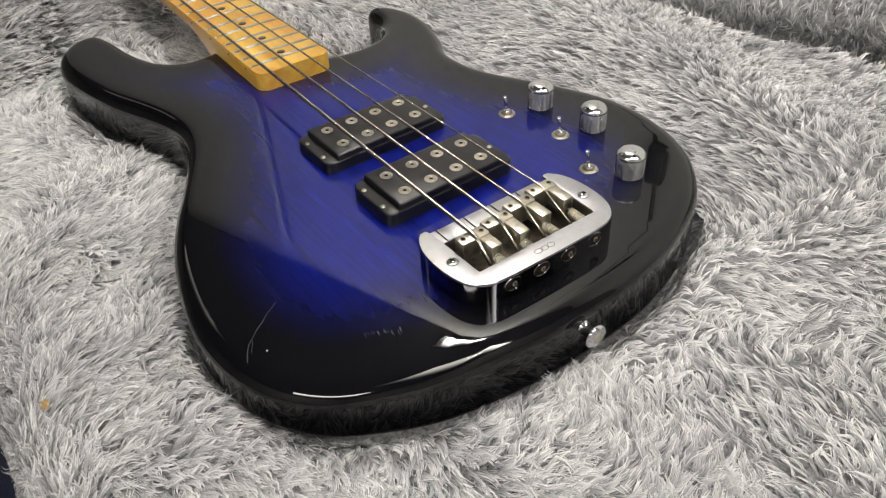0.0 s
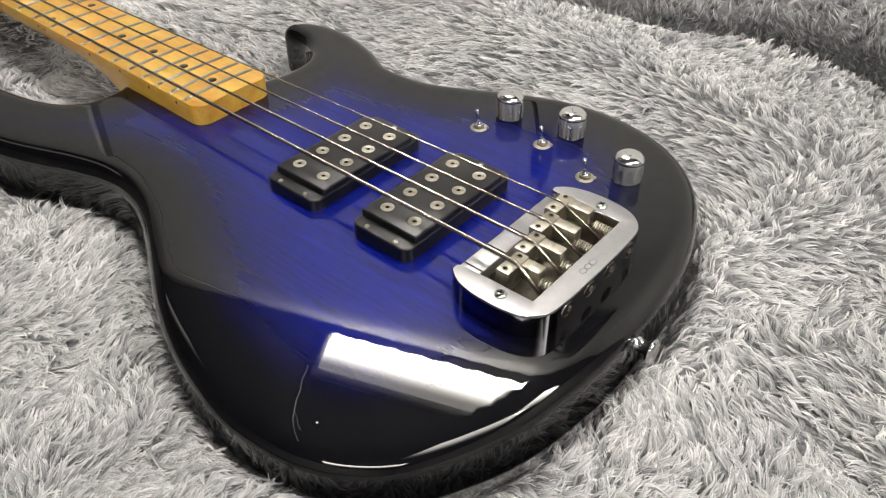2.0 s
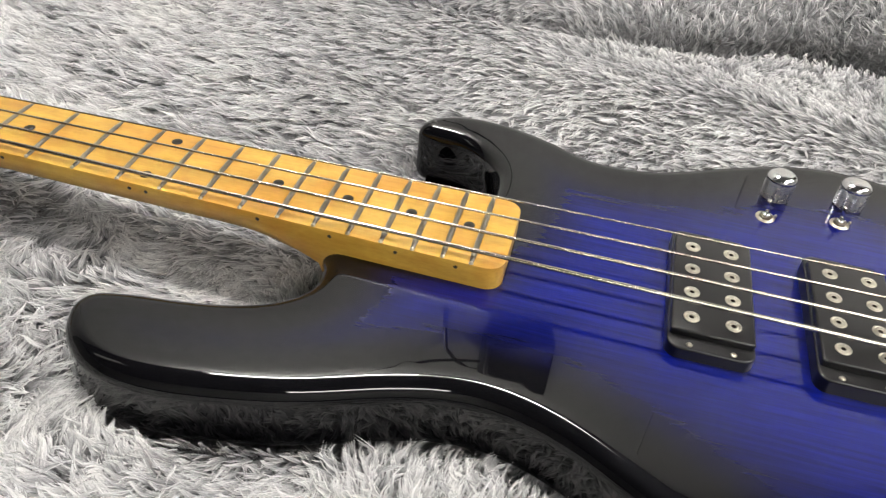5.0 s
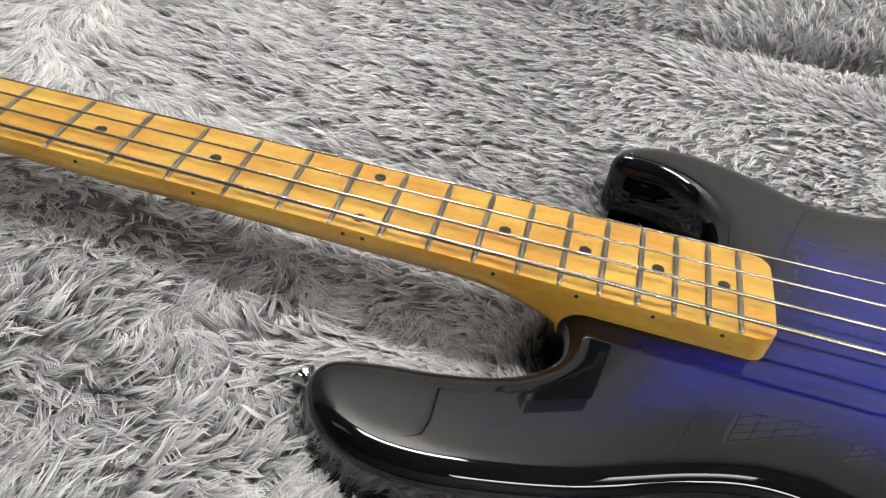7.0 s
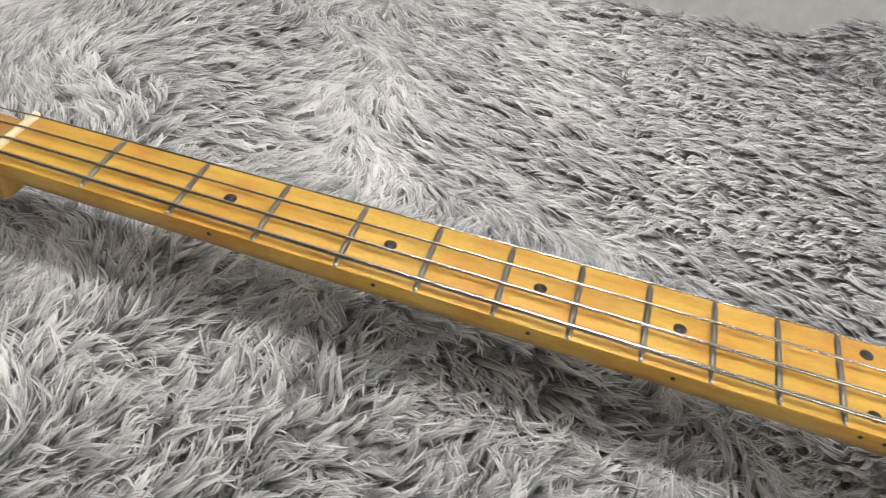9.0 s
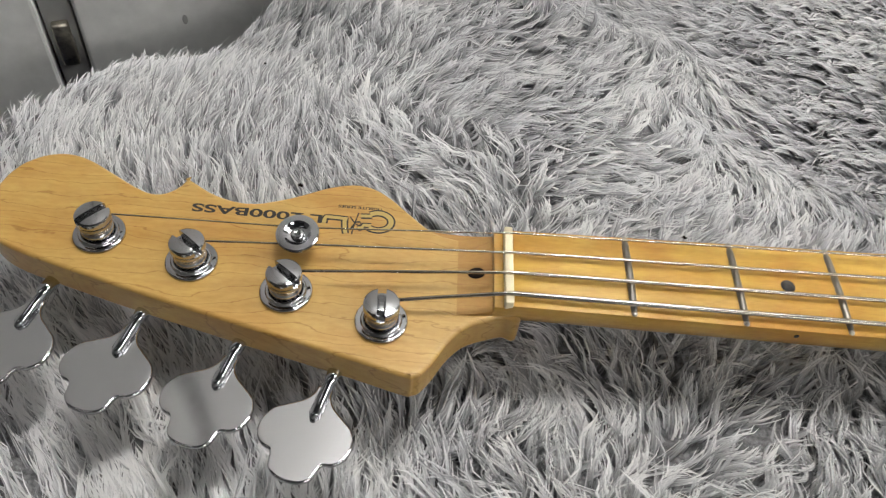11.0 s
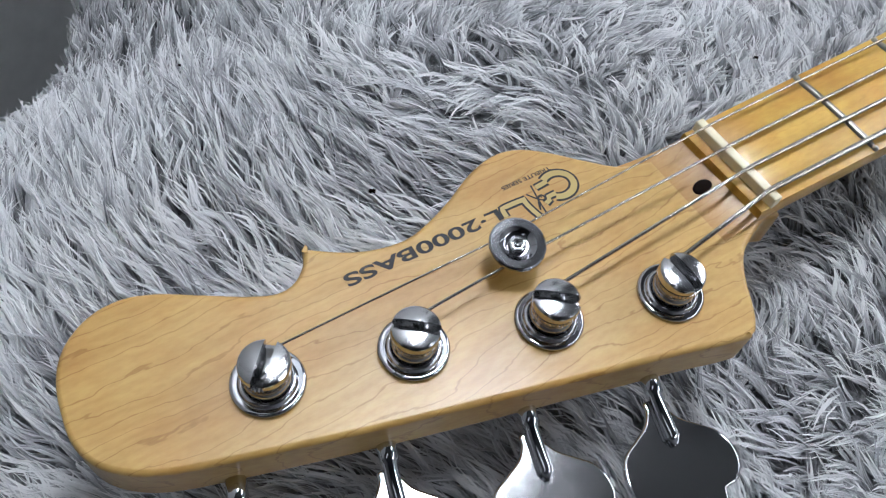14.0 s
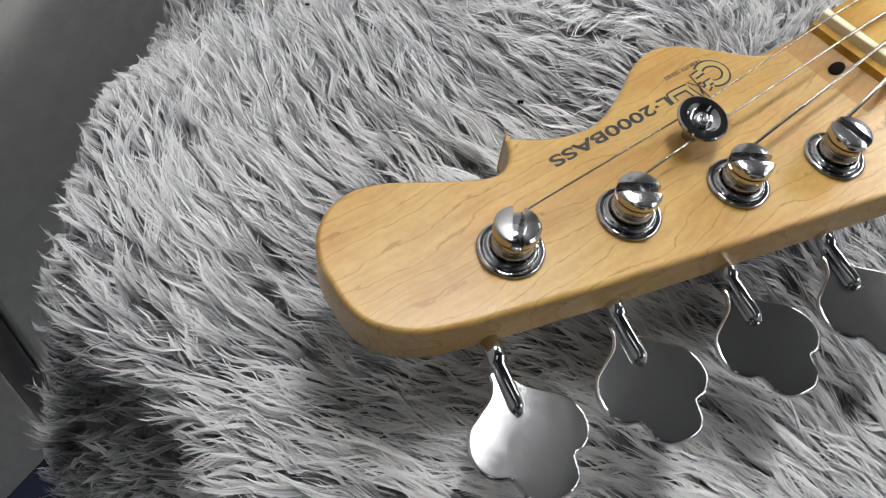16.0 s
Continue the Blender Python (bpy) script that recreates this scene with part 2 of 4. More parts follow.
def tube(points, radius, n=10, bm=None, cap=True):
    bm = bm or bmesh.new()
    pts = [Vector(p) for p in points]
    rings = []
    for i, p in enumerate(pts):
        d = (pts[min(i + 1, len(pts) - 1)] - pts[max(i - 1, 0)]).normalized()
        side = d.cross(Vector((0, 0, 1)))
        side = Vector((1, 0, 0)) if side.length < 1e-4 else side.normalized()
        up = side.cross(d)
        r = radius[i] if isinstance(radius, (list, tuple)) else radius
        rings.append([bm.verts.new(p + r * (math.cos(2 * math.pi * k / n) * side + math.sin(2 * math.pi * k / n) * up)) for k in range(n)])
    for a, c in zip(rings, rings[1:]):
        for k in range(n):
            bm.faces.new((a[k], a[(k + 1) % n], c[(k + 1) % n], c[k]))
    if cap:
        bm.faces.new(rings[0][::-1])
        bm.faces.new(rings[-1])
    return bm


def box(x0, x1, y0, y1, z0, z1, bevel=0.0, seg=2, bm=None, m=None):
    b = bmesh.new()
    bmesh.ops.create_cube(b, size=1, matrix=Matrix.LocRotScale(((x0 + x1) / 2, (y0 + y1) / 2, (z0 + z1) / 2), None, (x1 - x0, y1 - y0, z1 - z0)))
    if bevel:
        bmesh.ops.bevel(b, geom=b.edges[:], offset=bevel, segments=seg, affect="EDGES", profile=0.5)
    if m:
        b.transform(m)
    if bm is None:
        return b
    me = bpy.data.meshes.new("tmp")
    b.to_mesh(me)
    b.free()
    bm.from_mesh(me)
    bpy.data.meshes.remove(me)
    return bm


def smooth_loop(ctrl, per=6):
    """A closed Catmull-Rom curve through the control points."""
    p = np.array(ctrl, float)
    n = len(p)
    out = []
    for i in range(n):
        a, b, c, d = p[i - 1], p[i], p[(i + 1) % n], p[(i + 2) % n]
        ts = np.linspace(0, 1, per, endpoint=False)[:, None]
        out.append(0.5 * (2 * b + (c - a) * ts + (2 * a - 5 * b + 4 * c - d) * ts**2 + (3 * b - a - 3 * c + d) * ts**3))
    return np.concatenate(out)


def inward(loop):
    """Unit normals that point into a closed loop."""
    d = np.roll(loop, -1, 0) - np.roll(loop, 1, 0)
    nrm = np.stack([-d[:, 1], d[:, 0]], 1)
    nrm /= np.linalg.norm(nrm, axis=1)[:, None] + 1e-12
    area = 0.5 * np.sum(loop[:, 0] * np.roll(loop[:, 1], -1) - np.roll(loop[:, 0], -1) * loop[:, 1])
    return nrm * np.sign(area)


def rounded_slab(loop, z0, z1, r_top, r_low, steps=5, caps=True):
    """A slab with the outline loop, its edges rounded. Gives the bmesh and its top ring."""
    bm = bmesh.new()
    nrm = inward(loop)
    rings = []
    prof = [(r_low * (1 - math.sin(a)), z0 + r_low * (1 - math.cos(a))) for a in np.linspace(0, math.pi / 2, steps)]
    if z1 - r_top - z0 - r_low > 0.002:
        prof += [(0.0, z0 + r_low + 0.0004), (0.0, z1 - r_top - 0.0004)]
    prof += [(r_top * (1 - math.cos(a)), z1 - r_top * (1 - math.sin(a))) for a in np.linspace(0, math.pi / 2, steps)]
    for inset, z in prof:
        q = loop + nrm * inset
        rings.append([bm.verts.new((x, y, z)) for x, y in q])
    n = len(loop)
    for a, c in zip(rings, rings[1:]):
        for k in range(n):
            bm.faces.new((a[k], a[(k + 1) % n], c[(k + 1) % n], c[k]))
    if caps:
        bm.faces.new(rings[0][::-1])
        bm.faces.new(rings[-1])
    return bm, rings[-1]


def inside(loop, x, y):
    """Which of the points lie inside the closed loop."""
    hit = np.zeros(len(x), bool)
    x2, y2 = np.roll(loop[:, 0], -1), np.roll(loop[:, 1], -1)
    for xa, ya, xb, yb in zip(loop[:, 0], loop[:, 1], x2, y2):
        if ya != yb:
            hit ^= ((ya > y) != (yb > y)) & (x < (xb - xa) * (y - ya) / (yb - ya) + xa)
    return hit


def rim(loop, x, y):
    """The distance of points from a closed loop."""
    best = np.full(len(x), 9.0)
    for (xa, ya), (xb, yb) in zip(loop, np.roll(loop, -1, 0)):
        dx, dy = xb - xa, yb - ya
        k = np.clip(((x - xa) * dx + (y - ya) * dy) / (dx * dx + dy * dy + 1e-12), 0, 1)
        best = np.minimum(best, np.hypot(x - xa - k * dx, y - ya - k * dy))
    return best


# ---------------------------------------------------------------- the room
floor = part("floor", box(-3.0, 3.5, -3.0, 1.9, -0.56, -0.5), NAVY, smooth=False)
tagged(floor, "dark navy blue short-pile carpet floor", "floor", kind="structure")
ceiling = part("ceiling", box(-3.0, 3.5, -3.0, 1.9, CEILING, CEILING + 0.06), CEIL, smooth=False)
tagged(ceiling, "dark grey ceiling boards, shade put into the colour", "ceiling", kind="structure")
# walls out of view, added to close the room and bounce soft fill
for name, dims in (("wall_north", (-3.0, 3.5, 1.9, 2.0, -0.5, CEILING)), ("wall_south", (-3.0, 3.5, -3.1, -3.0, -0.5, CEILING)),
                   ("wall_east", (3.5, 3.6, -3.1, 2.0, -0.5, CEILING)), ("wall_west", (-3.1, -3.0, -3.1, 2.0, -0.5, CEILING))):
    tagged(part(name, box(*dims), FARWALL, smooth=False), "grey room wall out of view, added to close the room", "wall", kind="structure")

# A partition stands aslant behind the table: papered on one half, grey boards with a seam on the other.
SLANT = pose(0.33, 0.58, 0, 0, 0, 21)
partition = part("partition", box(0.62, 2.6, 0.0, 0.04, -0.5, CEILING, 0.004), WALL, smooth=False)
partition.matrix_basis = SLANT
tagged(partition, "partition wall with pale ribbed vinyl paper", "partition", kind="structure")
panels = thing("panel_screen", "grey painted board screen with a dark seam and latch plate", "screen")
panels.matrix_basis = SLANT
part("board", box(-0.699, 0.6195, -0.003, 0.03, -0.5, CEILING, 0.003), PANEL, panels, smooth=False)
part("board", box(-2.2, -0.7255, -0.003, 0.03, -0.5, CEILING, 0.003), PANEL, panels, smooth=False)
part("seam_strip", box(-0.7235, -0.701, 0.004, 0.025, -0.5, CEILING, 0.001), FARWALL, panels)
part("latch_plate", box(-0.7190, -0.7060, -0.004, 0.005, -0.115, -0.075, 0.002), NICKEL, panels, "dull metal latch plate")
part("dent", lathe([(0.0, 0.0004), (0.0020, 0.0003), (0.0032, 0.0)], 12), FARWALL, panels, "small dark dent").matrix_basis = pose(-0.617, -0.003, -0.085, 90, 0, 0) @ Matrix.Diagonal((0.7, 1.5, 1, 1))
part("dent", lathe([(0.0, 0.0004), (0.0015, 0.0003), (0.0026, 0.0)], 12), FARWALL, panels, "small dark dent").matrix_basis = pose(-0.044, -0.003, -0.053, 90, 0, 15) @ Matrix.Diagonal((0.8, 1.4, 1, 1))
part("paint_chip", lathe([(0.0, 0.0006), (0.0014, 0.0004), (0.0020, 0.0)], 7), WHITE, panels, "tiny white paint chip").matrix_basis = pose(0.103, -0.003, -0.098, 90, 0, 0) @ Matrix.Diagonal((1.5, 0.8, 1, 1))

box_unit = thing("wall_box", "small black plastic box fixed to the wall with a hanging cable", "device")
box_unit.matrix_basis = SLANT
part("casing", box(0.234, 0.360, -0.050, -0.003, 0.782, 0.928, 0.006, 3), BLACK, box_unit)
part("lid", box(0.240, 0.354, -0.0525, -0.0495, 0.788, 0.922, 0.002), BLACK, box_unit)
part("bracket", box(0.236, 0.358, -0.040, -0.003, 0.929, 0.978, 0.004, 3), BRACKET, box_unit, "dull grey mounting bracket")
part("cable", tube([(0.240, -0.02, 0.885), (0.214, -0.018, 0.878), (0.190, -0.014, 0.858), (0.172, -0.010, 0.832), (0.165, -0.010, 0.77), (0.162, -0.010, 0.62), (0.160, -0.012, 0.50), (0.150, -0.012, 0.42), (0.142, -0.010, 0.38), (0.120, -0.008, 0.33), (0.115, -0.006, 0.29), (0.115, 0.004, 0.27)], 0.0035, 8), BLACK, box_unit, "black cable")
part("cable", tube([(0.238, -0.02, 0.858), (0.185, -0.016, 0.856), (0.150, -0.014, 0.858), (0.115, -0.012, 0.866), (0.092, -0.010, 0.885), (0.082, -0.010, 0.94), (0.076, -0.010, 1.03), (0.066, -0.010, 1.065), (0.054, -0.009, 1.10), (0.046, -0.008, 1.14), (0.026, -0.008, 1.185), (0.020, -0.004, 1.20), (0.018, 0.004, 1.205)], 0.0025, 8), BLACK, box_unit, "thin black cable")
part("adapter", box(0.146, 0.174, -0.030, -0.003, 0.432, 0.500, 0.006, 3), BLACK, box_unit, "small black inline adapter")


def paper_sheet(x0, x1, z0, z1, rows, columns, turn, label):
    """A printed sheet taped to the partition, ruled into a table."""
    sheet_of_paper = thing("paper_sheet", label, "paper", group="papers on the wall")
    hx, hz = (x1 - x0) / 2, (z1 - z0) / 2
    sheet_of_paper.matrix_basis = SLANT @ pose((x0 + x1) / 2, -0.0012, (z0 + z1) / 2, 0, turn, 0)
    part("page", box(-hx, hx, -0.0008, 0.0008, -hz, hz), PAPER, sheet_of_paper, smooth=False)
    for k in range(rows + 1):
        z = (k / rows - 0.5) * 1.84 * hz
        part("ruled_line", box(-hx * 0.94, hx * 0.94, -0.0012, -0.0006, z - 0.0009, z + 0.0009), BRACKET, sheet_of_paper)
    for k in range(columns + 1):
        x = (k / columns - 0.5) * 1.88 * hx
        part("ruled_line", box(x - 0.0009, x + 0.0009, -0.0013, -0.0007, -hz * 0.92, hz * 0.92), BRACKET, sheet_of_paper)


paper_sheet(0.715, 1.035, 0.965, 1.150, 6, 6, 3, "white printed sheet with a ruled table taped to the wall")
paper_sheet(1.045, 1.165, 1.075, 1.265, 7, 3, 3, "narrow white printed sheet with ruled rows on the wall")


def ceiling_lamp(x0, x1, y0, y1, yaw, power):
    lamp = thing("ceiling_lamp", "white enamel fluorescent ceiling lamp, switched on; all but one added as fill", "lamp", group="ceiling lamps", at=((x0 + x1) / 2, (y0 + y1) / 2, CEILING))
    lamp.rotation_euler = (0, 0, radians(yaw))
    hx, hy = (x1 - x0) / 2, (y1 - y0) / 2
    part("housing", box(-hx - 0.02, hx + 0.02, -hy - 0.02, hy + 0.02, -0.03, -0.001, 0.006), WHITE, lamp)
    part("diffuser", box(-hx, hx, -hy, hy, -0.045, -0.031, 0.005), make_glow(power, hy), lamp, "glowing white diffuser")
    return lamp


for cx, cy, hx, hy, power in LAMPS:
    ceiling_lamp(cx - hx, cx + hx, cy - hy, cy + hy, 20, power)

# ---------------------------------------------------------------- the table
table = thing("table", "low wooden table hidden under a fur blanket", "table")
plan = [(-0.21, -0.235), (1.10, -0.235), (1.10, 0.05), (0.96, 0.22), (0.96, 0.375), (0.06, 0.375), (-0.06, 0.26), (-0.21, 0.02)]
plan = np.array([np.array(a) + (np.array(b) - np.array(a)) * k / 8 for a, b in zip(plan, plan[1:] + plan[:1]) for k in range(8)])
part("tabletop", rounded_slab(plan, -0.035, -0.006, 0.003, 0.003, 3)[0], WOOD, table)
for lx, ly in ((-0.16, -0.19), (1.05, -0.19), (0.10, 0.33), (0.92, 0.33)):
    part("leg", box(lx - 0.025, lx + 0.025, ly - 0.025, ly + 0.025, -0.5, -0.035, 0.003), WOOD, table)

# ---------------------------------------------------------------- the bass guitar
TOP = 0.056          # top of the body
BOTTOM = 0.011
BOARD = 0.070        # fingerboard
FACE = 0.0628        # face of the headstock
SCALE = 0.8636


def fret_x(n):
    return SCALE * (1 - 2 ** (-n / 12))


# control points of the body's outline: the bass side from the neck pocket to the tail, then the treble side back to the neck
BASS_SIDE = [
    (0.5225, -0.0215), (0.5295, -0.0360), (0.5290, -0.0545), (0.5165, -0.0685), (0.4980, -0.0770), (0.4740, -0.0825), (0.4490, -0.0860),
    (0.4310, -0.0915), (0.4250, -0.1035), (0.4315, -0.1190), (0.4480, -0.1320), (0.4700, -0.1375), (0.5000, -0.1355), (0.5450, -0.1255),
    (0.5900, -0.1085), (0.6180, -0.1015), (0.6430, -0.1025), (0.6700, -0.1110), (0.7000, -0.1270), (0.7330, -0.1455), (0.7587, -0.1565),
    (0.7866, -0.1642), (0.8140, -0.1683), (0.8370, -0.1672), (0.8600, -0.1622), (0.8820, -0.1515), (0.9015, -0.1340), (0.9180, -0.1070),
    (0.9285, -0.0810), (0.9345, -0.0500), (0.9370, -0.0250),
]
TREBLE_SIDE = [
    (0.9370, 0.0050), (0.9345, 0.0430), (0.9255, 0.0800), (0.9085, 0.1170), (0.8830, 0.1440), (0.8530, 0.1590), (0.8180, 0.1645),
    (0.7830, 0.1595), (0.7466, 0.1445), (0.7180, 0.1295), (0.6950, 0.1195), (0.6740, 0.1165), (0.6540, 0.1180), (0.6280, 0.1300),
    (0.5980, 0.1390), (0.5700, 0.1400), (0.5490, 0.1325), (0.5400, 0.1200), (0.5450, 0.1105), (0.5720, 0.1065), (0.5920, 0.0925), (0.6010, 0.0720), (0.5990, 0.0440), (0.5860, 0.0200), (0.5560, -0.0020), (0.5300, -0.0120),
]
BODY_LOOP = smooth_loop(BASS_SIDE + TREBLE_SIDE, 6)

bass = thing("bass_guitar", "glossy blue burst bass guitar with amber maple neck on grey fur", "bass guitar", at=(0.55, 0, 0))
bass.location = (0, 0, 0)


def arm_drop(x, y):
    """How far the forearm bevel lies under the flat of the top."""
    d = (x - 0.760) * 0.347 - (y + 0.1215) * 0.938
    soft = 0.0025
    return math.tan(radians(10)) * soft * np.logaddexp(0, d / soft)


def flat_caps(ob):
    """Level faces keep their own normal."""
    for f in ob.data.polygons:
        if abs(f.normal.z) > 0.999:
            f.use_smooth = False
    return ob


def build_body():
    r = 0.0105
    bm, top = rounded_slab(BODY_LOOP, BOTTOM, TOP, r, 0.009, 7, caps=False)
    inner = BODY_LOOP + inward(BODY_LOOP) * r
    xs, ys = np.meshgrid(np.arange(0.43, 0.94, 0.005), np.arange(-0.175, 0.162, 0.005))
    xs, ys = xs.ravel() + (np.arange(xs.size) % 3) * 0.0007, ys.ravel()
    keep = inside(inner, xs, ys) & (rim(inner, xs, ys) > 0.0025)
    pts = [Vector(p) for p in inner] + [Vector(p) for p in zip(xs[keep], ys[keep])]
    n = len(inner)
    from_cdt = delaunay_2d_cdt(pts, [(k, (k + 1) % n) for k in range(n)], [], 1, 1e-6)
    verts = [bm.verts.new((p.x, p.y, TOP)) for p in from_cdt[0]]
    for f in from_cdt[2]:
        bm.faces.new([verts[k] for k in f])
    bmesh.ops.remove_doubles(bm, verts=bm.verts[:], dist=1e-5)
    low = [v for v in bm.verts if abs(v.co.z - BOTTOM) < 1e-6]
    edges = [e for e in bm.edges if e.is_boundary and all(abs(v.co.z - BOTTOM) < 1e-6 for v in e.verts)]
    bmesh.ops.contextual_create(bm, geom=edges)
    ob = part("body", bm, LACQUER, bass, "glossy translucent blue body fading to black at the rim")
    me = ob.data
    co = np.empty(len(me.vertices) * 3)
    me.vertices.foreach_get("co", co)
    co = co.reshape(-1, 3)
    d = rim(BODY_LOOP, co[:, 0], co[:, 1])
    low = co[:, 2] < TOP - 0.001
    drop = arm_drop(co[:, 0], co[:, 1])
    k = (co[:, 2] - BOTTOM) / (TOP - BOTTOM)
    co[:, 2] -= drop * np.clip(k, 0, 1)
    me.vertices.foreach_set("co", co.ravel())
    me.update()
    d *= np.interp(co[:, 0], [0.55, 0.70, 0.86], [1.18, 1.14, 0.95])
    d[low] *= 0.3
    at = me.attributes.new("rim_distance", "FLOAT", "POINT")
    at.data.foreach_set("value", d.astype(np.float32))
    return ob


build_body()


def half_width(x):
    return 0.0200 + (0.0306 - 0.0200) * min(max(x, 0.0) / fret_x(21), 1.03)


def build_neck():
    """A loft from the headstock's scoop over the nut to the heel."""
    st = []
    for x in np.linspace(-0.036, -0.0082, 9):
        k = (x + 0.036) / 0.0278
        st.append((x, 0.0225 - 0.0025 * k, FACE - 0.0003 + 0.0027 * k**3, 0.0475 + 0.0008 * k, 0.002, 0))
    for x in (-0.0079, -0.0074, -0.0042):
        st.append((x, 0.0199, BOARD - 0.0016, 0.0484, 0.0052, 0))
    for x in np.linspace(-0.0002, 0.46, 24):
        st.append((x, half_width(x), BOARD, 0.0490 - 0.0035 * x / 0.46, 0.0055, 1))
    for x in np.linspace(0.47, 0.524, 10):
        k = (x - 0.47) / 0.054
        st.append((x, half_width(x), BOARD, 0.0455 - 0.007 * k**2.2, 0.0055 + 0.018 * k**1.8, 1))
    for x in (0.528, 0.54, 0.58, 0.60, 0.6145):
        st.append((x, half_width(x), BOARD, 0.0275, 0.036, 1))
    r, xe = 0.009, 0.6235
    for a in np.linspace(0.15, math.pi / 2, 7):
        st.append((xe - r + r * math.sin(a), half_width(0.61) - r + r * math.cos(a), BOARD, 0.0275, 0.036, 1))
    bm = bmesh.new()
    rings = []
    for x, w, top, low, edge, crown in st:
        ring = []
        for y in np.linspace(-1, 1, 9):
            ring.append((w * y * 0.985, top + crown * 0.0008 * (1 - y * y)))
        ring.append((w, top - 0.0008))
        ring.append((w, max(top - edge, low + 0.001)))
        for a in np.linspace(0.12, math.pi - 0.12, 11):
            zz = max(top - edge, low + 0.001)
            ring.append((w * math.cos(a), zz - (zz - low) * math.sin(a) ** 1.05))
        ring.append((-w, max(top - edge, low + 0.001)))
        ring.append((-w, top - 0.0008))
        rings.append([bm.verts.new((x, y, z)) for y, z in ring])
    n = len(rings[0])
    for a, c in zip(rings, rings[1:]):
        for k in range(n):
            bm.faces.new((a[k], c[k], c[(k + 1) % n], a[(k + 1) % n]))
    bm.faces.new(rings[0])
    bm.faces.new(rings[-1][::-1])
    ob = sharp(part("neck", bm, AMBER, bass, "amber tinted maple neck and fingerboard"), 50)
    ob.data.materials.append(STAINED)
    for f in ob.data.polygons:
        if f.center.x < -0.0082:
            f.material_index = 1
    return ob


neck = build_neck()

# frets
for n in range(1, 22):
    w = half_width(fret_x(n)) - 0.0006
    bm = bmesh.new()
    sec = [(0.00155 * math.cos(a), 0.0012 * math.sin(a)) for a in np.linspace(0, math.pi, 7)]
    rows = []
    for y in np.linspace(-1, 1, 9):
        k = 0.55 if abs(y) == 1 else 1.0
        rows.append([bm.verts.new((dx * k, w * y, 0.0008 * (1 - y * y) + 0.0001 + dz * k)) for dx, dz in sec])
    for a, c in zip(rows, rows[1:]):
        for k in range(6):
            bm.faces.new((a[k], c[k], c[k + 1], a[k + 1]))
    bm.faces.new(rows[0])
    bm.faces.new(rows[-1][::-1])
    ob = part("fret", bm, FRETWIRE, neck)
    ob.location = (fret_x(n), 0, BOARD)
    for side in (-1, 1):
        tip = part("fret_end", lathe([(0.0, 0.0013), (0.0007, 0.0011), (0.00115, 0.0006), (0.00125, 0.0)], 12), NICKEL, ob, "bright filed fret end")
        tip.location = (0, side * (w - 0.0008), 0.0001)

# inlays and side dots
dot = part("inlay_dot", lathe([(0, 0.0001), (0.0031, 0.0001), (0.0031, -0.0004)], 24), INLAY, neck, "round black inlay dot")
dot.location = ((fret_x(2) + fret_x(3)) / 2, 0, BOARD + 0.0009)
spots = [((fret_x(n - 1) + fret_x(n)) / 2, 0.0) for n in (5, 7, 9, 15, 17, 19, 21)]
spots += [((fret_x(11) + fret_x(12)) / 2, s * 0.0175) for s in (-1, 1)]
for x, y in spots:
    z = BOARD + 0.0009 - 0.0008 * (y / half_width(x)) ** 2
    again(dot, pose(x, y, z), neck)
side = part("side_dot", lathe([(0, 0.0001), (0.0011, 0.0001), (0.0011, -0.0004)], 12), INLAY, neck)
marks = [(fret_x(n - 1) + fret_x(n)) / 2 for n in (3, 5, 7, 9, 15, 17, 19, 21)]
mid12 = (fret_x(11) + fret_x(12)) / 2
marks += [mid12 - 0.005, mid12 + 0.005]
side.matrix_basis = pose(marks[0], -half_width(marks[0]) - 0.00005, BOARD - 0.0035, 90, 0, 0)
for x in marks[1:]:
    again(side, pose(x, -half_width(x) - 0.00005, BOARD - 0.0035, 90, 0, 0), neck)

# nut
nut = part("nut", box(-0.0040, -0.0004, -0.0199, 0.0199, BOARD - 0.003, BOARD + 0.0026, 0.0006), BONE, bass, "yellowed bone nut")

# headstock
HEAD_CTRL = [(0.0040, 0.0185), (-0.0060, 0.0194), (-0.0200, 0.0190), (-0.0327, 0.0218), (-0.0425, 0.0300), (-0.0523, 0.0395), (-0.0608, 0.0453), (-0.0700, 0.0469),
             (-0.0814, 0.0439), (-0.0956, 0.0367), (-0.1101, 0.0315), (-0.1204, 0.0316), (-0.1314, 0.0353), (-0.1425, 0.0425), (-0.1436, 0.0424),
             (-0.1462, 0.0375), (-0.1511, 0.0333), (-0.1569, 0.0325), (-0.1649, 0.0358), (-0.1768, 0.0431), (-0.1889, 0.0498),
             (-0.1990, 0.0525), (-0.2089, 0.0511), (-0.2175, 0.0457), (-0.2234, 0.0379), (-0.2265, 0.0279), (-0.2270, 0.0168),
             (-0.2237, 0.0078), (-0.2170, 0.0010), (-0.2080, -0.0040), (-0.1920, -0.0093), (-0.1500, -0.0219), (-0.0970, -0.0367),
             (-0.0460, -0.0503), (-0.0375, -0.0507), (-0.0340, -0.0480), (-0.0309, -0.0435), (-0.0250, -0.0335), (-0.0180, -0.0262), (-0.0091, -0.0222), (-0.0030, -0.0202), (0.0040, -0.0185)]
HEAD_LOOP = smooth_loop([(x * 1.012 if x > -0.18 else -0.18216 + (x + 0.18) * 0.94, y) for x, y in HEAD_CTRL], 5)
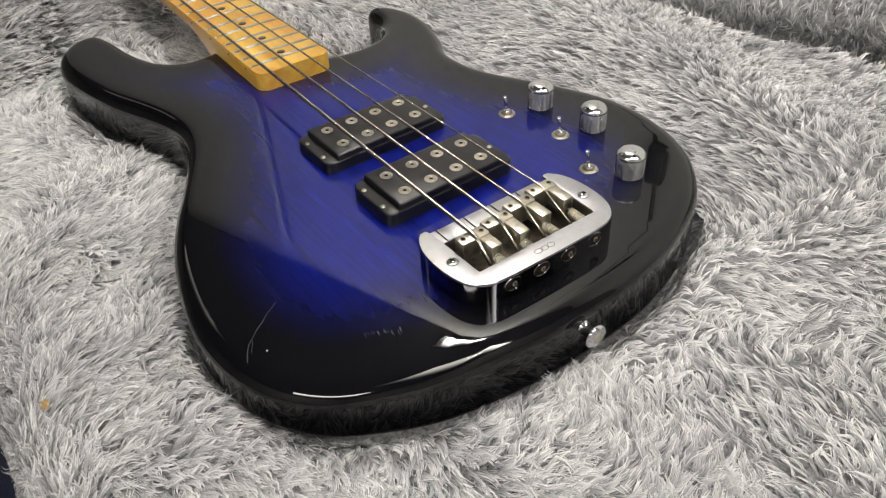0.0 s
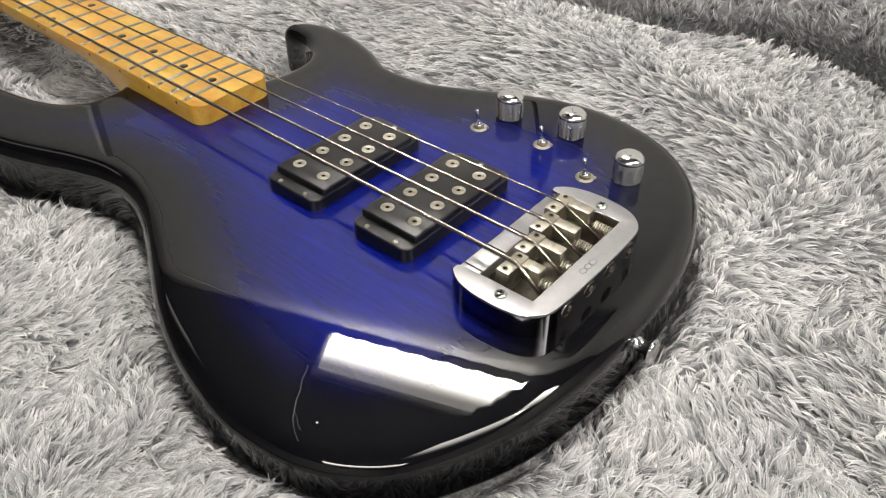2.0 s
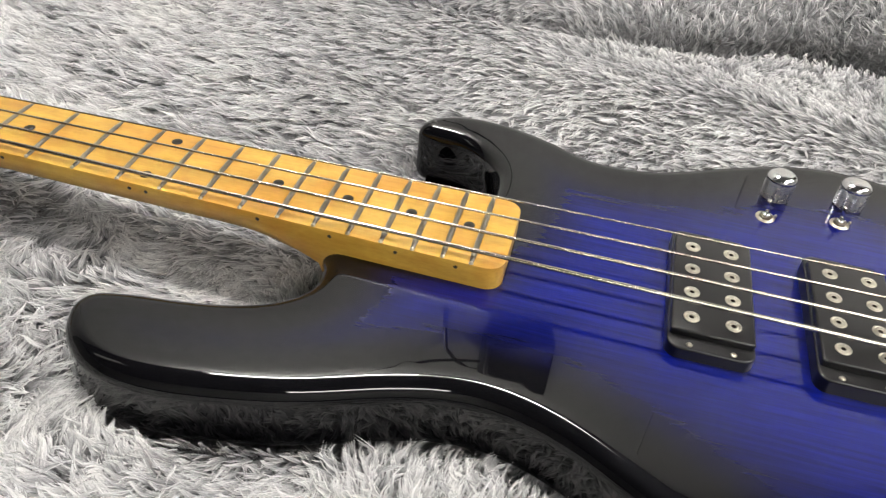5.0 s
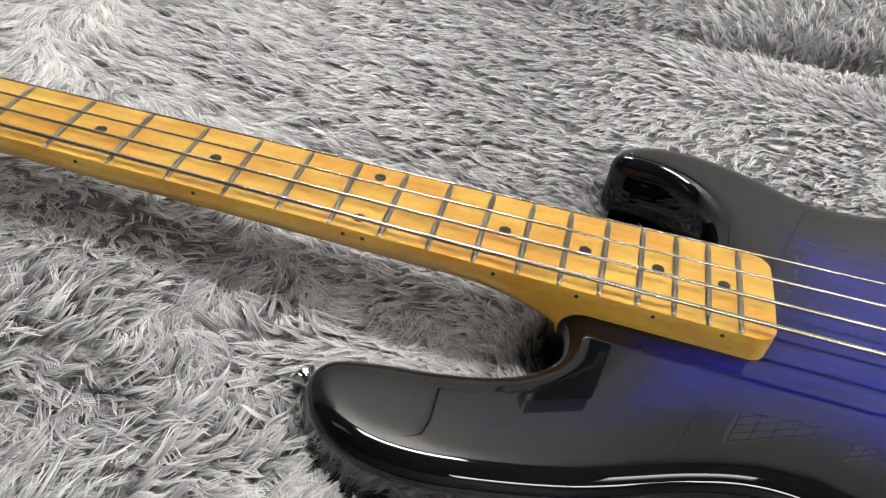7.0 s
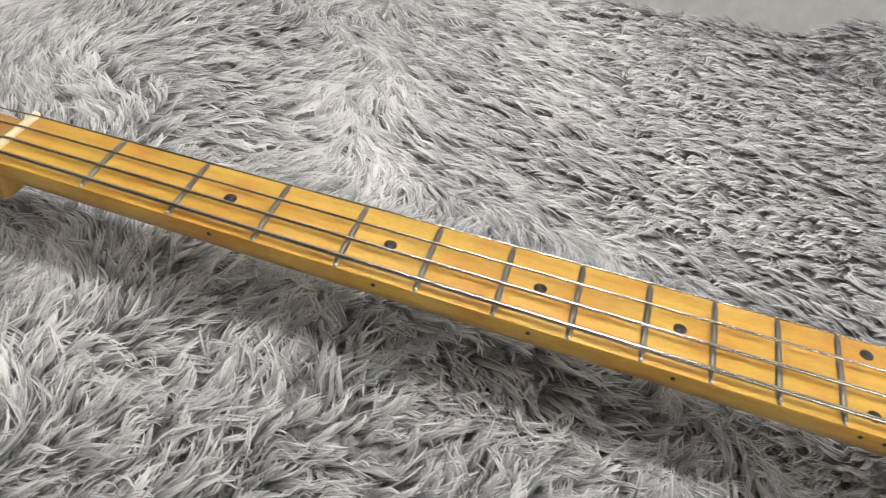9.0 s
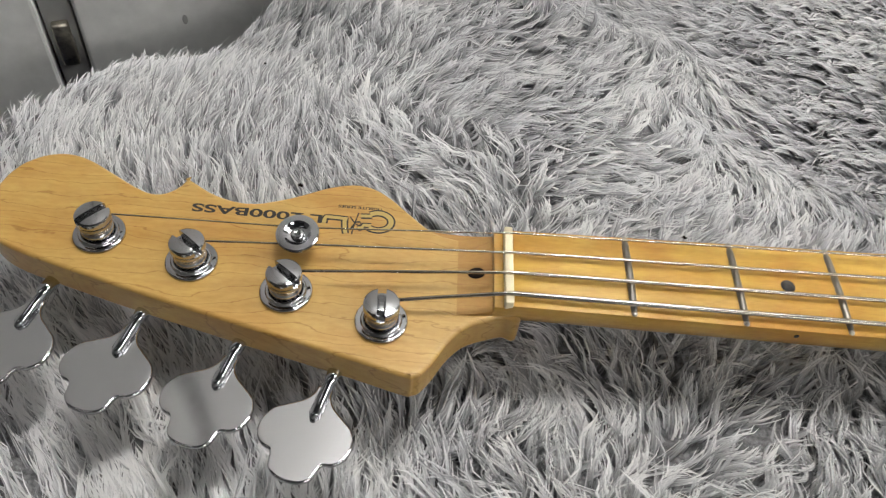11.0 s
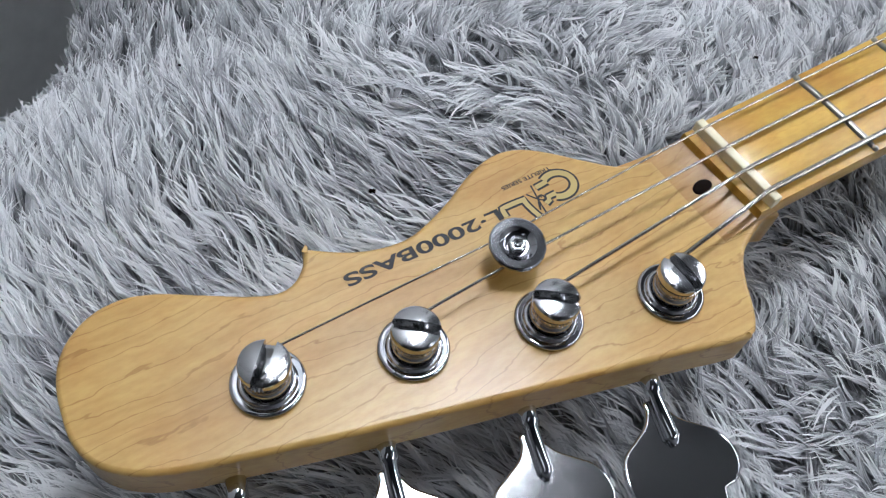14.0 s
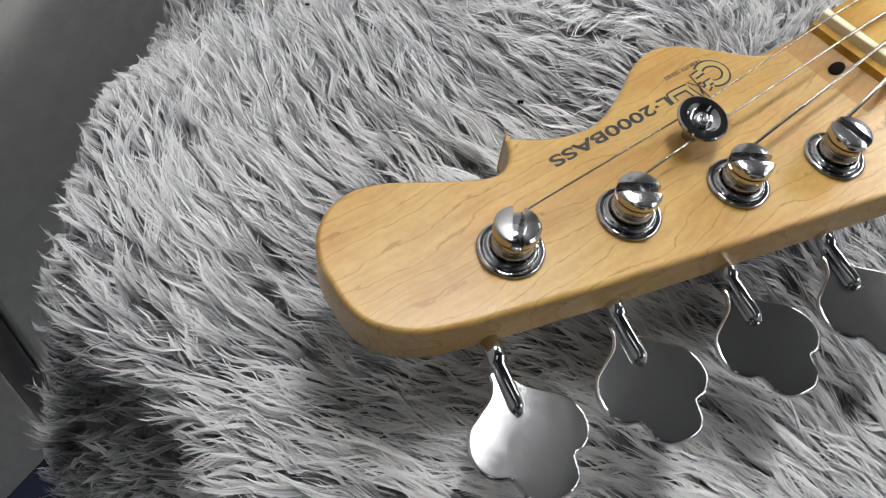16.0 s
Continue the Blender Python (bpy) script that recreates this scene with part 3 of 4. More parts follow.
near = np.clip((0.040 - HEAD_LOOP[:, 1] - 0.25 * (HEAD_LOOP[:, 0] + 0.2)) / 0.02, 0, 1) * np.clip((-0.03 - HEAD_LOOP[:, 0]) / 0.03, 0, 1)
HEAD_LOOP = HEAD_LOOP + inward(HEAD_LOOP) * (0.0015 * near)[:, None]
bm, top = rounded_slab(HEAD_LOOP, 0.0462, FACE, 0.0016, 0.0016, 4, caps=False)
ring = [v.co.copy() for v in top]
got = delaunay_2d_cdt([Vector(p) for p in HEAD_LOOP + inward(HEAD_LOOP) * 0.0016], [(k, (k + 1) % len(ring)) for k in range(len(ring))], [], 1, 1e-6)
for z in (0.0462, FACE):
    vs = [bm.verts.new((p.x, p.y, z)) for p in got[0]]
    for f in got[2]:
        bm.faces.new([vs[k] for k in f])
bmesh.ops.remove_doubles(bm, verts=bm.verts[:], dist=1e-5)
headstock = flat_caps(part("headstock", bm, MAPLE, bass, "natural satin maple headstock with fine grain"))
hole = part("truss_rod_hole", lathe([(0, 0.0004), (0.0024, 0.0004), (0.0027, 0.0), (0.0027, -0.003)], 20), DARK, headstock)
hole.matrix_basis = Matrix.LocRotScale((-0.0150, 0.0, FACE + 0.0016), Euler((0, radians(-12), 0)), (1.35, 0.95, 1.0))


# lettering, as thin ink on the face
def letters(text, size, mat, name, width, tall):
    cu = bpy.data.curves.new(name, "FONT")
    cu.body, cu.size, cu.extrude, cu.offset = text, size, 0.0, size * 0.024
    tmp = new("tmp", cu)
    me = bpy.data.meshes.new_from_object(tmp.evaluated_get(bpy.context.evaluated_depsgraph_get()))
    bpy.data.objects.remove(tmp)
    co = np.array([v.co[:] for v in me.vertices])
    span = co[:, 0].max() - co[:, 0].min()
    for v in me.vertices:
        v.co.x = (v.co.x - co[:, 0].min()) * width / span
        v.co.y *= tall
    return part(name, me, mat, headstock, smooth=False)


word = letters("L\u00b72000BASS", 0.0083, INK, "lettering", 0.0566, 0.76)
word.matrix_basis = pose(-0.0828, 0.0265, FACE + 0.00015, 0, 0, 180 - 1.4)
small = letters("TRIBUTE SERIES", 0.0024, INK, "small_lettering", 0.0200, 0.90)
small.matrix_basis = pose(-0.0566, 0.0332, FACE + 0.00015, 0, 0, 180 - 0.5)


def band(points, width, z, bm):
    """A flat strip of even width along a line."""
    p = np.array(points, float)
    d = np.gradient(p, axis=0)
    d /= np.linalg.norm(d, axis=1)[:, None]
    s = np.stack([-d[:, 1], d[:, 0]], 1) * width / 2
    vs = [(bm.verts.new((*a, z)), bm.verts.new((*b, z))) for a, b in zip(p + s, p - s)]
    for (a, b), (c, e) in zip(vs, vs[1:]):
        bm.faces.new((a, b, e, c))
    return bm


def decal():
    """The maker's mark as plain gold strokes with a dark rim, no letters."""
    ring = [(-0.0584 + 0.0058 * math.cos(a), 0.0252 + 0.0049 * math.sin(a)) for a in np.linspace(-2.25, 2.25, 28)]
    foot = [(-0.0612, 0.0226), (-0.0645, 0.0226), (-0.0649, 0.0212), (-0.0668, 0.0206)]
    cap = [(-0.0612, 0.0281), (-0.0640, 0.0279), (-0.0662, 0.0277)]
    bar = [(-0.0718, 0.0172), (-0.0724, 0.0200), (-0.0728, 0.0228), (-0.0730, 0.0262)]
    arm = [(-0.0718, 0.0254), (-0.0760, 0.0257), (-0.0800, 0.0258), (-0.0812, 0.0258), (-0.0816, 0.0245), (-0.0818, 0.0222)]
    curl = [(-0.0682 + 0.0014 * math.cos(a) * (1 + a / 9), 0.0232 + 0.0040 * math.sin(a * 0.5) * math.cos(a)) for a in np.linspace(0, 9, 40)]
    stem = [(-0.0672, 0.0292), (-0.0680, 0.0250), (-0.0687, 0.0210), (-0.0692, 0.0168)]
    dark, gold, ink = bmesh.new(), bmesh.new(), bmesh.new()
    for k, line in enumerate((ring, foot, cap, bar, arm)):
        lift = 0.00002 * k
        band(line, 0.0038 if k == 0 else 0.0032, FACE + 0.00010 + lift, dark)
        band(line, 0.0023 if k == 0 else 0.0017, FACE + 0.00024 + lift, gold)
    band(curl, 0.0006, FACE + 0.00040, ink)
    band(stem, 0.0006, FACE + 0.00044, ink)
    part("decal_rim", dark, INK, headstock, smooth=False)
    part("decal", gold, GOLD, headstock, "gold decal strokes", smooth=False)
    part("decal_curl", ink, INK, headstock, smooth=False)


decal()


# tuners
def clover():
    """Outline of a tuner's paddle: a flaring neck, two side lobes and one at the end."""
    half = [(0.0027, 0.0180), (0.0034, 0.0150), (0.0058, 0.0112), (0.0106, 0.0078), (0.0152, 0.0044), (0.0176, -0.0010), (0.0170, -0.0066), (0.0136, -0.0104),
            (0.0101, -0.0114), (0.0092, -0.0134), (0.0082, -0.0172), (0.0048, -0.0200)]
    return 1.05 * smooth_loop(half + [(0.0, -0.0207)] + [(-x, y) for x, y in half[::-1]], 5)


def make_tuner(x, y):
    """A tuner at the post's foot; the key points to the bass side."""
    tuner = part("tuner", lathe([(0.0, 0.0), (0.0106, 0.0), (0.0107, 0.0009), (0.0103, 0.0015), (0.0096, 0.0017), (0.0086, 0.0013), (0.0083, 0.0014), (0.0081, 0.0024), (0.0077, 0.0028), (0.0068, 0.0028), (0.0064, 0.0020), (0.0, 0.0020)], 40), TUNER, bass, "chrome tuning machine")
    tuner.location = (x, y, FACE)
    return tuner


SLOT = (48, -38, -38, 92)
POSTS = [(-0.1735, 0.0070), (-0.1328, -0.0038), (-0.0922, -0.0156), (-0.0528, -0.0267)]
SHAFTS = [(-0.1930, -0.0120), (-0.1514, -0.0215), (-0.1096, -0.0330), (-0.0700, -0.0440)]
PADDLE = clover()
for (px, py), (kx, ky), turn, lean in zip(POSTS, SHAFTS, SLOT, (1.6, 0.3, 0.0, 0.4)):
    tuner = make_tuner(px, py)
    # the post's head is split by a slot for the string
    bm = lathe([(0.0, 0.002), (0.0066, 0.002), (0.0067, 0.0046), (0.0063, 0.0052), (0.0055, 0.0060), (0.0055, 0.0092), (0.0060, 0.0100), (0.0, 0.0100)], 40)
    part("post", bm, WORN, tuner)
    for s in (-1, 1):
        half = bmesh.new()
        rings = []
        for r, z in ((0.0058, 0.0098), (0.0068, 0.0101), (0.0071, 0.0105), (0.0072, 0.0122), (0.0070, 0.0130), (0.0064, 0.0135), (0.0048, 0.0139), (0.0026, 0.0141)):
            c0 = math.acos(0.0017 / r)
            rings.append([half.verts.new((r * math.sin(a), s * r * math.cos(a), z)) for a in np.linspace(-c0, c0, 18)])
        for a, c in zip(rings, rings[1:]):
            for k in range(17):
                half.faces.new((a[k], a[k + 1], c[k + 1], c[k]))
            half.faces.new((a[17], a[0], c[0], c[17]))
        half.faces.new(rings[0])
        half.faces.new(rings[-1])
        ob = sharp(part("post_head", half, WORN, tuner), 24)
        ob.rotation_euler = (0, 0, radians(turn))
    knurl = bmesh.new()
    rows = [[knurl.verts.new(((r - 0.00025 * (k % 2)) * math.cos(math.pi * k / 40), (r - 0.00025 * (k % 2)) * math.sin(math.pi * k / 40), z)) for k in range(80)] for r, z in ((0.0060, 0.0082), (0.0071, 0.0085), (0.0071, 0.0097), (0.0060, 0.0100))]
    for a, c in zip(rows, rows[1:]):
        for k in range(80):
            knurl.faces.new((a[k], a[(k + 1) % 80], c[(k + 1) % 80], c[k]))
    part("knurled_ring", knurl, WORN, tuner, smooth=False)
    winding = bmesh.new()
    for k in range(3):
        ring = [(0.0058 * math.cos(a), 0.0058 * math.sin(a), 0.0062 + 0.0011 * k) for a in np.linspace(0, 2 * math.pi, 25)]
        tube(ring, 0.0006, 6, winding)
    part("string_winding", winding, STEEL, tuner)
    # shaft and paddle, in the tuner's own frame
    dx, dy = -0.0042, -0.0135
    ln = math.hypot(dx, dy)
    sx, sy, sz = kx - px, ky - py, 0.0485 - FACE
    ux, uy = dx / ln, dy / ln
    shaft = tube([(sx - 0.006 * ux, sy - 0.006 * uy, sz), (sx, sy, sz), (sx + 0.004 * ux, sy + 0.004 * uy, sz), (sx + 0.0045 * ux, sy + 0.0045 * uy, sz - 0.0002), (sx + 0.018 * ux, sy + 0.018 * uy, sz - 0.001), (sx + 0.0205 * ux, sy + 0.0205 * uy, sz - 0.0012)], [0.003, 0.003, 0.0028, 0.0021, 0.0024, 0.0010], 14)
    part("shaft", shaft, CHROME, tuner)
    bm, _ = rounded_slab(PADDLE, -0.0011, 0.0011, 0.0009, 0.0009, 4)
    ob = flat_caps(part("key", bm, POLISHED, tuner, "polished clover-shaped chrome key"))
    ang = math.degrees(math.atan2(-ux, uy)) + 180
    ob.matrix_basis = pose(sx + 0.0242 * ux, sy + 0.0242 * uy, sz - 0.0030) @ pose(0, 0, 0, lean, 0, 0) @ pose(0, 0, 0, 0, 0, ang + 3)

# string tree
tree = part("string_tree", lathe([(0.0, 0.0), (0.0030, 0.0), (0.0030, 0.0078), (0.0070, 0.0082), (0.0086, 0.0094), (0.0090, 0.0102), (0.0089, 0.0109), (0.0084, 0.0113), (0.0059, 0.0113), (0.0055, 0.0110), (0.0047, 0.0101), (0.0040, 0.0097), (0.0034, 0.0096), (0.0, 0.0096)], 48), TUNER, bass, "round chrome string tree")
sharp(tree, 25)
tree.matrix_basis = pose(-0.0897, 0.0085, FACE, 9, -3, 0)
ob = part("screw", lathe([(0.0030, 0.0095), (0.0029, 0.0103), (0.0023, 0.0109), (0.0012, 0.0111), (0.0011, 0.0102), (0.0, 0.0101)], 20), WORN, tree)

# strings: bass side first
RADII = (0.00122, 0.00100, 0.00076, 0.00054)
NUT_Y = (-0.0158, -0.0053, 0.0053, 0.0158)
SADDLE_Y = (-0.0285, -0.0095, 0.0095, 0.0285)
SADDLE_X = (0.8770, 0.8740, 0.8702, 0.8668)
for k in range(4):
    r = RADII[k]
    px, py = POSTS[3 - k]
    zs = FACE + 0.0072
    end = Vector((px + 0.002, py + 0.0055, zs))
    pts = [end]
    if k >= 2:
        yt = 0.0085 + (0.0045 if k == 3 else -0.0045)
        pts.append(Vector((-0.0897, yt, FACE + 0.0070)))
    pts += [Vector((-0.0044, NUT_Y[k], BOARD + 0.0026 + r * 0.2)), Vector((-0.0004, NUT_Y[k], BOARD + 0.0030 + r * 0.2)),
            Vector((0.45, NUT_Y[k] + (SADDLE_Y[k] - NUT_Y[k]) * 0.45 / SCALE, BOARD + 0.0042)),
            Vector((SADDLE_X[k], SADDLE_Y[k], 0.0760 + r * 0.5)), Vector((SADDLE_X[k] + 0.005, SADDLE_Y[k] - 0.0002, 0.0745)),
            Vector((0.8955, SADDLE_Y[k] - 0.0012, 0.0640))]
    part("string", tube(pts, [r * 0.62] * (len(pts) - 6) + [r * 0.7] + [r * 0.9] + [r] * 4, 10), STEEL, bass, "round-wound steel string")


# pickups
def pickup(x0, x1, ztop, poles, ears):
    cx = (x0 + x1) / 2
    w = (x1 - x0) / 2
    loop = []
    for sx, sy, a0 in ((1, 1, 0), (-1, 1, 90), (-1, -1, 180), (1, -1, 270)):
        loop += [(sx * (w - 0.0062) + 0.0062 * math.cos(radians(a0 + k)), sy * (0.0470 - 0.0062) + 0.0062 * math.sin(radians(a0 + k))) for k in range(0, 91, 10)]
    loop = np.array(loop)
    bm, _ = rounded_slab(loop, TOP - 0.002, ears, 0.0012, 0.0005, 4)
    base = sharp(part("pickup", bm, BLACK, bass, "black double-row humbucking pickup"), 50)
    base.location = (cx, 0, 0)
    cover = part("cover", box(-w + 0.0008, w - 0.0008, -0.0385, 0.0385, ears - 0.001, ztop, 0.0014, 3), BLACK, base)
    pole = None
    for px in poles:
        for y in (-0.0283, -0.0094, 0.0094, 0.0283):
            if pole is None:
                pole = part("pole_piece", lathe([(0.0040, 0.0), (0.0040, 0.0003), (0.0037, 0.0005), (0.0031, 0.0005), (0.0030, 0.0001), (0.0027, 0.0001), (0.0026, 0.0005), (0.0015, 0.0005), (0.0012, -0.0002)], 24), NICKEL, base, "nickel pole screw")
                socket = part("socket", lathe([(0.0, 0.0001), (0.0013, 0.0001)], 12), DARK, base)
                socket.location = (px - cx, y, ztop)
                pole.location = (px - cx, y, ztop)
            else:
                again(pole, pose(px - cx, y, ztop), base)
                again(socket, pose(px - cx, y, ztop), base)
    screw = part("screw", lathe([(0.0, 0.0008), (0.0007, 0.0008), (0.0012, 0.0007), (0.0016, 0.0002), (0.0016, -0.0005)], 16), NICKEL, base)
    screw.location = (-0.0105, -0.0440, ears)
    for p in ((0.0105, -0.0440), (0.0, 0.0435)):
        again(screw, pose(*p, ears), base)
    return base


pickup(0.7085, 0.7510, 0.0672, (0.7190, 0.7395), 0.0632)
pickup(0.7795, 0.8215, 0.0688, (0.7908, 0.8108), 0.0645)


# bridge
def build_bridge():
    """A heavy frame, open to the neck: two arms and a rear bar."""
    frame_loop = smooth_loop([(0.8530, -0.0475), (0.8600, -0.0522), (0.8720, -0.0550), (0.8880, -0.0548), (0.9000, -0.0512), (0.9075, -0.0430), (0.9095, -0.0300),
                              (0.9100, -0.0100), (0.9100, 0.0100), (0.9095, 0.0290), (0.9075, 0.0420), (0.9000, 0.0503), (0.8880, 0.0542), (0.8720, 0.0544), (0.8600, 0.0516),
                              (0.8530, 0.0468), (0.8518, 0.0440), (0.8530, 0.0415), (0.8600, 0.0408), (0.8700, 0.0402), (0.8880, 0.0400), (0.8955, 0.0398), (0.8965, 0.0388),
                              (0.8965, 0.0300), (0.8965, 0.0), (0.8965, -0.0300), (0.8965, -0.0390), (0.8955, -0.0400), (0.8880, -0.0402), (0.8700, -0.0404), (0.8600, -0.0410), (0.8530, -0.0418), (0.8518, -0.0445)], 5)
    z1 = 0.0706
    bm, _ = rounded_slab(frame_loop, TOP - 0.001, z1, 0.0009, 0.0003, 4)
    ob = flat_caps(part("bridge", bm, SATIN, bass, "satin chrome bridge frame, polished sides with dark reflections painted in"))
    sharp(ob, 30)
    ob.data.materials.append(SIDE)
    ob.data.materials.append(GRIME)
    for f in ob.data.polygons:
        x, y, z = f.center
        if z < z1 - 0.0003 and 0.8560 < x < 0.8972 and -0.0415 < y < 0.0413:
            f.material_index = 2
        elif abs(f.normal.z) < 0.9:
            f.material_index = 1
    return ob


bridge = build_bridge()
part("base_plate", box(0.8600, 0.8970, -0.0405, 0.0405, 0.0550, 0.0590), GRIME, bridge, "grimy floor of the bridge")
# flange in front of the saddles, with thin slots, between the two arms
part("flange", box(0.8505, 0.8625, -0.0405, 0.0405, 0.0555, 0.0664, 0.0005), SATIN, bridge)
for y in (-0.035, -0.016, 0.003, 0.022):
    part("slot", box(0.8510, 0.8622, y - 0.0004, y + 0.0004, 0.0658, 0.0666), DARK, bridge)
for k, y in enumerate(SADDLE_Y):
    x = SADDLE_X[k]
    bm = box(x - 0.0050, x + 0.0030, y - 0.0091, y + 0.0089, 0.0640, 0.0757, 0.0007)
    box(x + 0.0025, min(x + 0.0165, 0.8905), y + 0.0016, y + 0.0086, 0.0660, 0.0750, 0.0007, 2, bm)
    sharp(part("saddle", bm, NICKEL, bridge, "aged nickel saddle block"), 40)
    for yy in (-0.0062, 0.0060):
        sc = part("saddle_screw", lathe([(0.0009, -0.0004), (0.0011, 0.0001), (0.0015, 0.0001), (0.0016, -0.0004)], 14), GRIME, bridge)
        sc.location = (x - 0.0012, y + yy, 0.0760)
        so = part("socket", lathe([(0.0, 0.0), (0.0011, 0.0)], 12), DARK, bridge)
        so.location = (x - 0.0012, y + yy, 0.07605)
    sp = [(0.8860 + 0.0105 * u, y + 0.0045 + 0.0027 * math.cos(u * 2 * math.pi * 7), 0.0668 + 0.0027 * math.sin(u * 2 * math.pi * 7)) for u in np.linspace(0, 1, 100)]
    part("spring", tube(sp, 0.00055, 5), NICKEL, bridge)
    part("screw_rod", tube([(0.880, y + 0.0045, 0.0668), (0.9000, y + 0.0045, 0.0668)], 0.0016, 10), NICKEL, bridge)
    xe = 0.9100 - 0.0007 * abs(y) / 0.0285
    oval = pose(xe, y, 0.0645, 0, 90, 0) @ Matrix.Diagonal((0.92, 1.25, 1, 1))
    part("hole_rim", lathe([(0.0041, 0.0001), (0.0042, 0.0005), (0.0045, 0.0005), (0.0047, 0.0)], 28), SIDE, bridge).matrix_basis = oval
    part("string_hole", lathe([(0.0, 0.0003), (0.0041, 0.0003), (0.0042, 0.0)], 28), DARK, bridge).matrix_basis = oval
    part("ball_end", lathe([(0.0006, 0.0005), (0.0014, 0.0008), (0.0016, 0.0004)], 20), GRIME, bridge).matrix_basis = pose(xe, y + 0.001, 0.0642, 0, 90, 0)
cross = lathe([(0.0, 0.0017), (0.0012, 0.0017), (0.0026, 0.0012), (0.0034, 0.0002), (0.0034, 0.0)], 24)
sc = part("plate_screw", cross, CHROME, bridge)
sc.location = (0.8822, -0.0466, 0.0706)
again(sc, pose(0.8820, 0.0462, 0.0706), bridge)
for x, y, turn in ((0.8822, -0.0466, 20), (0.8820, 0.0462, 55)):
    for ang in (turn, turn + 90):
        slot = part("cross_slot", box(-0.0017, 0.0017, -0.0004, 0.0004, 0.0010, 0.0019), DARK, bridge)
        slot.matrix_basis = pose(x, y, 0.0706, 0, 0, ang)
emb = bmesh.new()
for k in range(3):
    ring = [(0.9035 + 0.0016 * math.cos(a), -0.002 + 0.0042 * (k - 1) + 0.0024 * math.sin(a)) for a in np.linspace(0, 2 * math.pi, 20)]
    band(ring, 0.0006, 0.07075, emb)
part("embossed_mark", emb, CHROME, bridge, "stamped mark of plain loops", smooth=False)


# knobs and switches
def knob(x, y, yaw):
    bm = bmesh.new()
    n, rows = 72, 16
    rings = []
    for j in range(rows + 1):
        z = 0.0012 + 0.0128 * j / rows
        rings.append([bm.verts.new(((0.0090 - 0.00032 * ((k + j) % 2)) * math.cos(2 * math.pi * k / n), (0.0090 - 0.00032 * ((k + j) % 2)) * math.sin(2 * math.pi * k / n), z)) for k in range(n)])
    for j in range(rows):
        a, c = rings[j], rings[j + 1]
        for k in range(n):
            q = (k + 1) % n
            if (k + j) % 2:
                bm.faces.new((a[k], a[q], c[q]))
                bm.faces.new((a[k], c[q], c[k]))
            else:
                bm.faces.new((a[k], a[q], c[k]))
                bm.faces.new((a[q], c[q], c[k]))
    ob = part("knob", bm, CHROME, bass, "knurled chrome control knob", smooth=False)
    part("dome", lathe([(0.0088, 0.0139), (0.0091, 0.0144), (0.0088, 0.0155), (0.0075, 0.0172), (0.0050, 0.0184), (0.0, 0.0190)], 40), DOME, ob)
    part("skirt", lathe([(0.0, 0.0), (0.0086, 0.0), (0.0088, 0.0013)], 40), CHROME, ob)
    pin = part("grub_hole", lathe([(0.0, 0.0002), (0.0009, 0.0002), (0.0010, 0.0)], 10), DARK, ob)
    pin.matrix_basis = pose(0.0048, -0.0048, 0.0178, 14, 14, 0)
    ob.matrix_basis = pose(x, y, TOP, 0, 0, yaw)
    return ob


for x, y, yaw in ((0.7715, 0.1125, 20), (0.8163, 0.1193, -40), (0.8700, 0.0978, 10)):
    knob(x, y, yaw)


def switch(x, y):
    ob = part("toggle_switch", lathe([(0.0, 0.0006), (0.0056, 0.0006), (0.0058, 0.0)], 28), NICKEL, bass, "small chrome toggle switch")
    ob.location = (x, y, TOP)
    hexa = lathe([(0.0, 0.0024), (0.0034, 0.0024), (0.0040, 0.0019), (0.0040, 0.0006)], 6)
    part("hex_nut", hexa, GRIME, ob, smooth=False)
    part("collar", lathe([(0.0, 0.0032), (0.0022, 0.0032), (0.0024, 0.0024)], 20), CHROME, ob)
    part("lever", tube([(0, 0, 0.003), (-0.0007, -0.0004, 0.0075), (-0.0014, -0.0008, 0.0128), (-0.0015, -0.00085, 0.0134)], [0.0010, 0.0011, 0.0014, 0.0008], 12), CHROME, ob)
    part("locating_tab", box(0.0052, 0.0066, 0.0010, 0.0022, 0.0004, 0.0022, 0.0003), NICKEL, ob)
    return ob


for x, y in ((0.7645, 0.0880), (0.8088, 0.0972), (0.8498, 0.0832)):
    switch(x, y)


# strap buttons
def strap_button(m):
    ob = part("strap_button", lathe([(0.0066, 0.0), (0.0066, 0.0010), (0.0042, 0.0030), (0.0034, 0.0065), (0.0038, 0.0100), (0.0066, 0.0120), (0.0070, 0.0132), (0.0062, 0.0142), (0.0030, 0.0146), (0.0, 0.0144)], 32), CHROME, bass, "chrome strap button")
    ob.matrix_basis = m
    sc = part("screw", lathe([(0.0, 0.0156), (0.0018, 0.0155), (0.0032, 0.0146)], 20), NICKEL, ob)
    return ob


strap_button(pose(0.9330, -0.0035, 0.0395, 0, 90, 0))
strap_button(pose(0.4285, -0.0960, 0.0300, 0, -90, -35))

# marks on the forearm bevel: a branching scratch, a patch of scuffs and a pale nick
def hairline(name, line, width, label=""):
    pts = [(x, y, TOP - float(arm_drop(x, y)) + 0.00003) for x, y in line]
    return part(name, tube(pts, width, 5), SCUFF, bass, label)


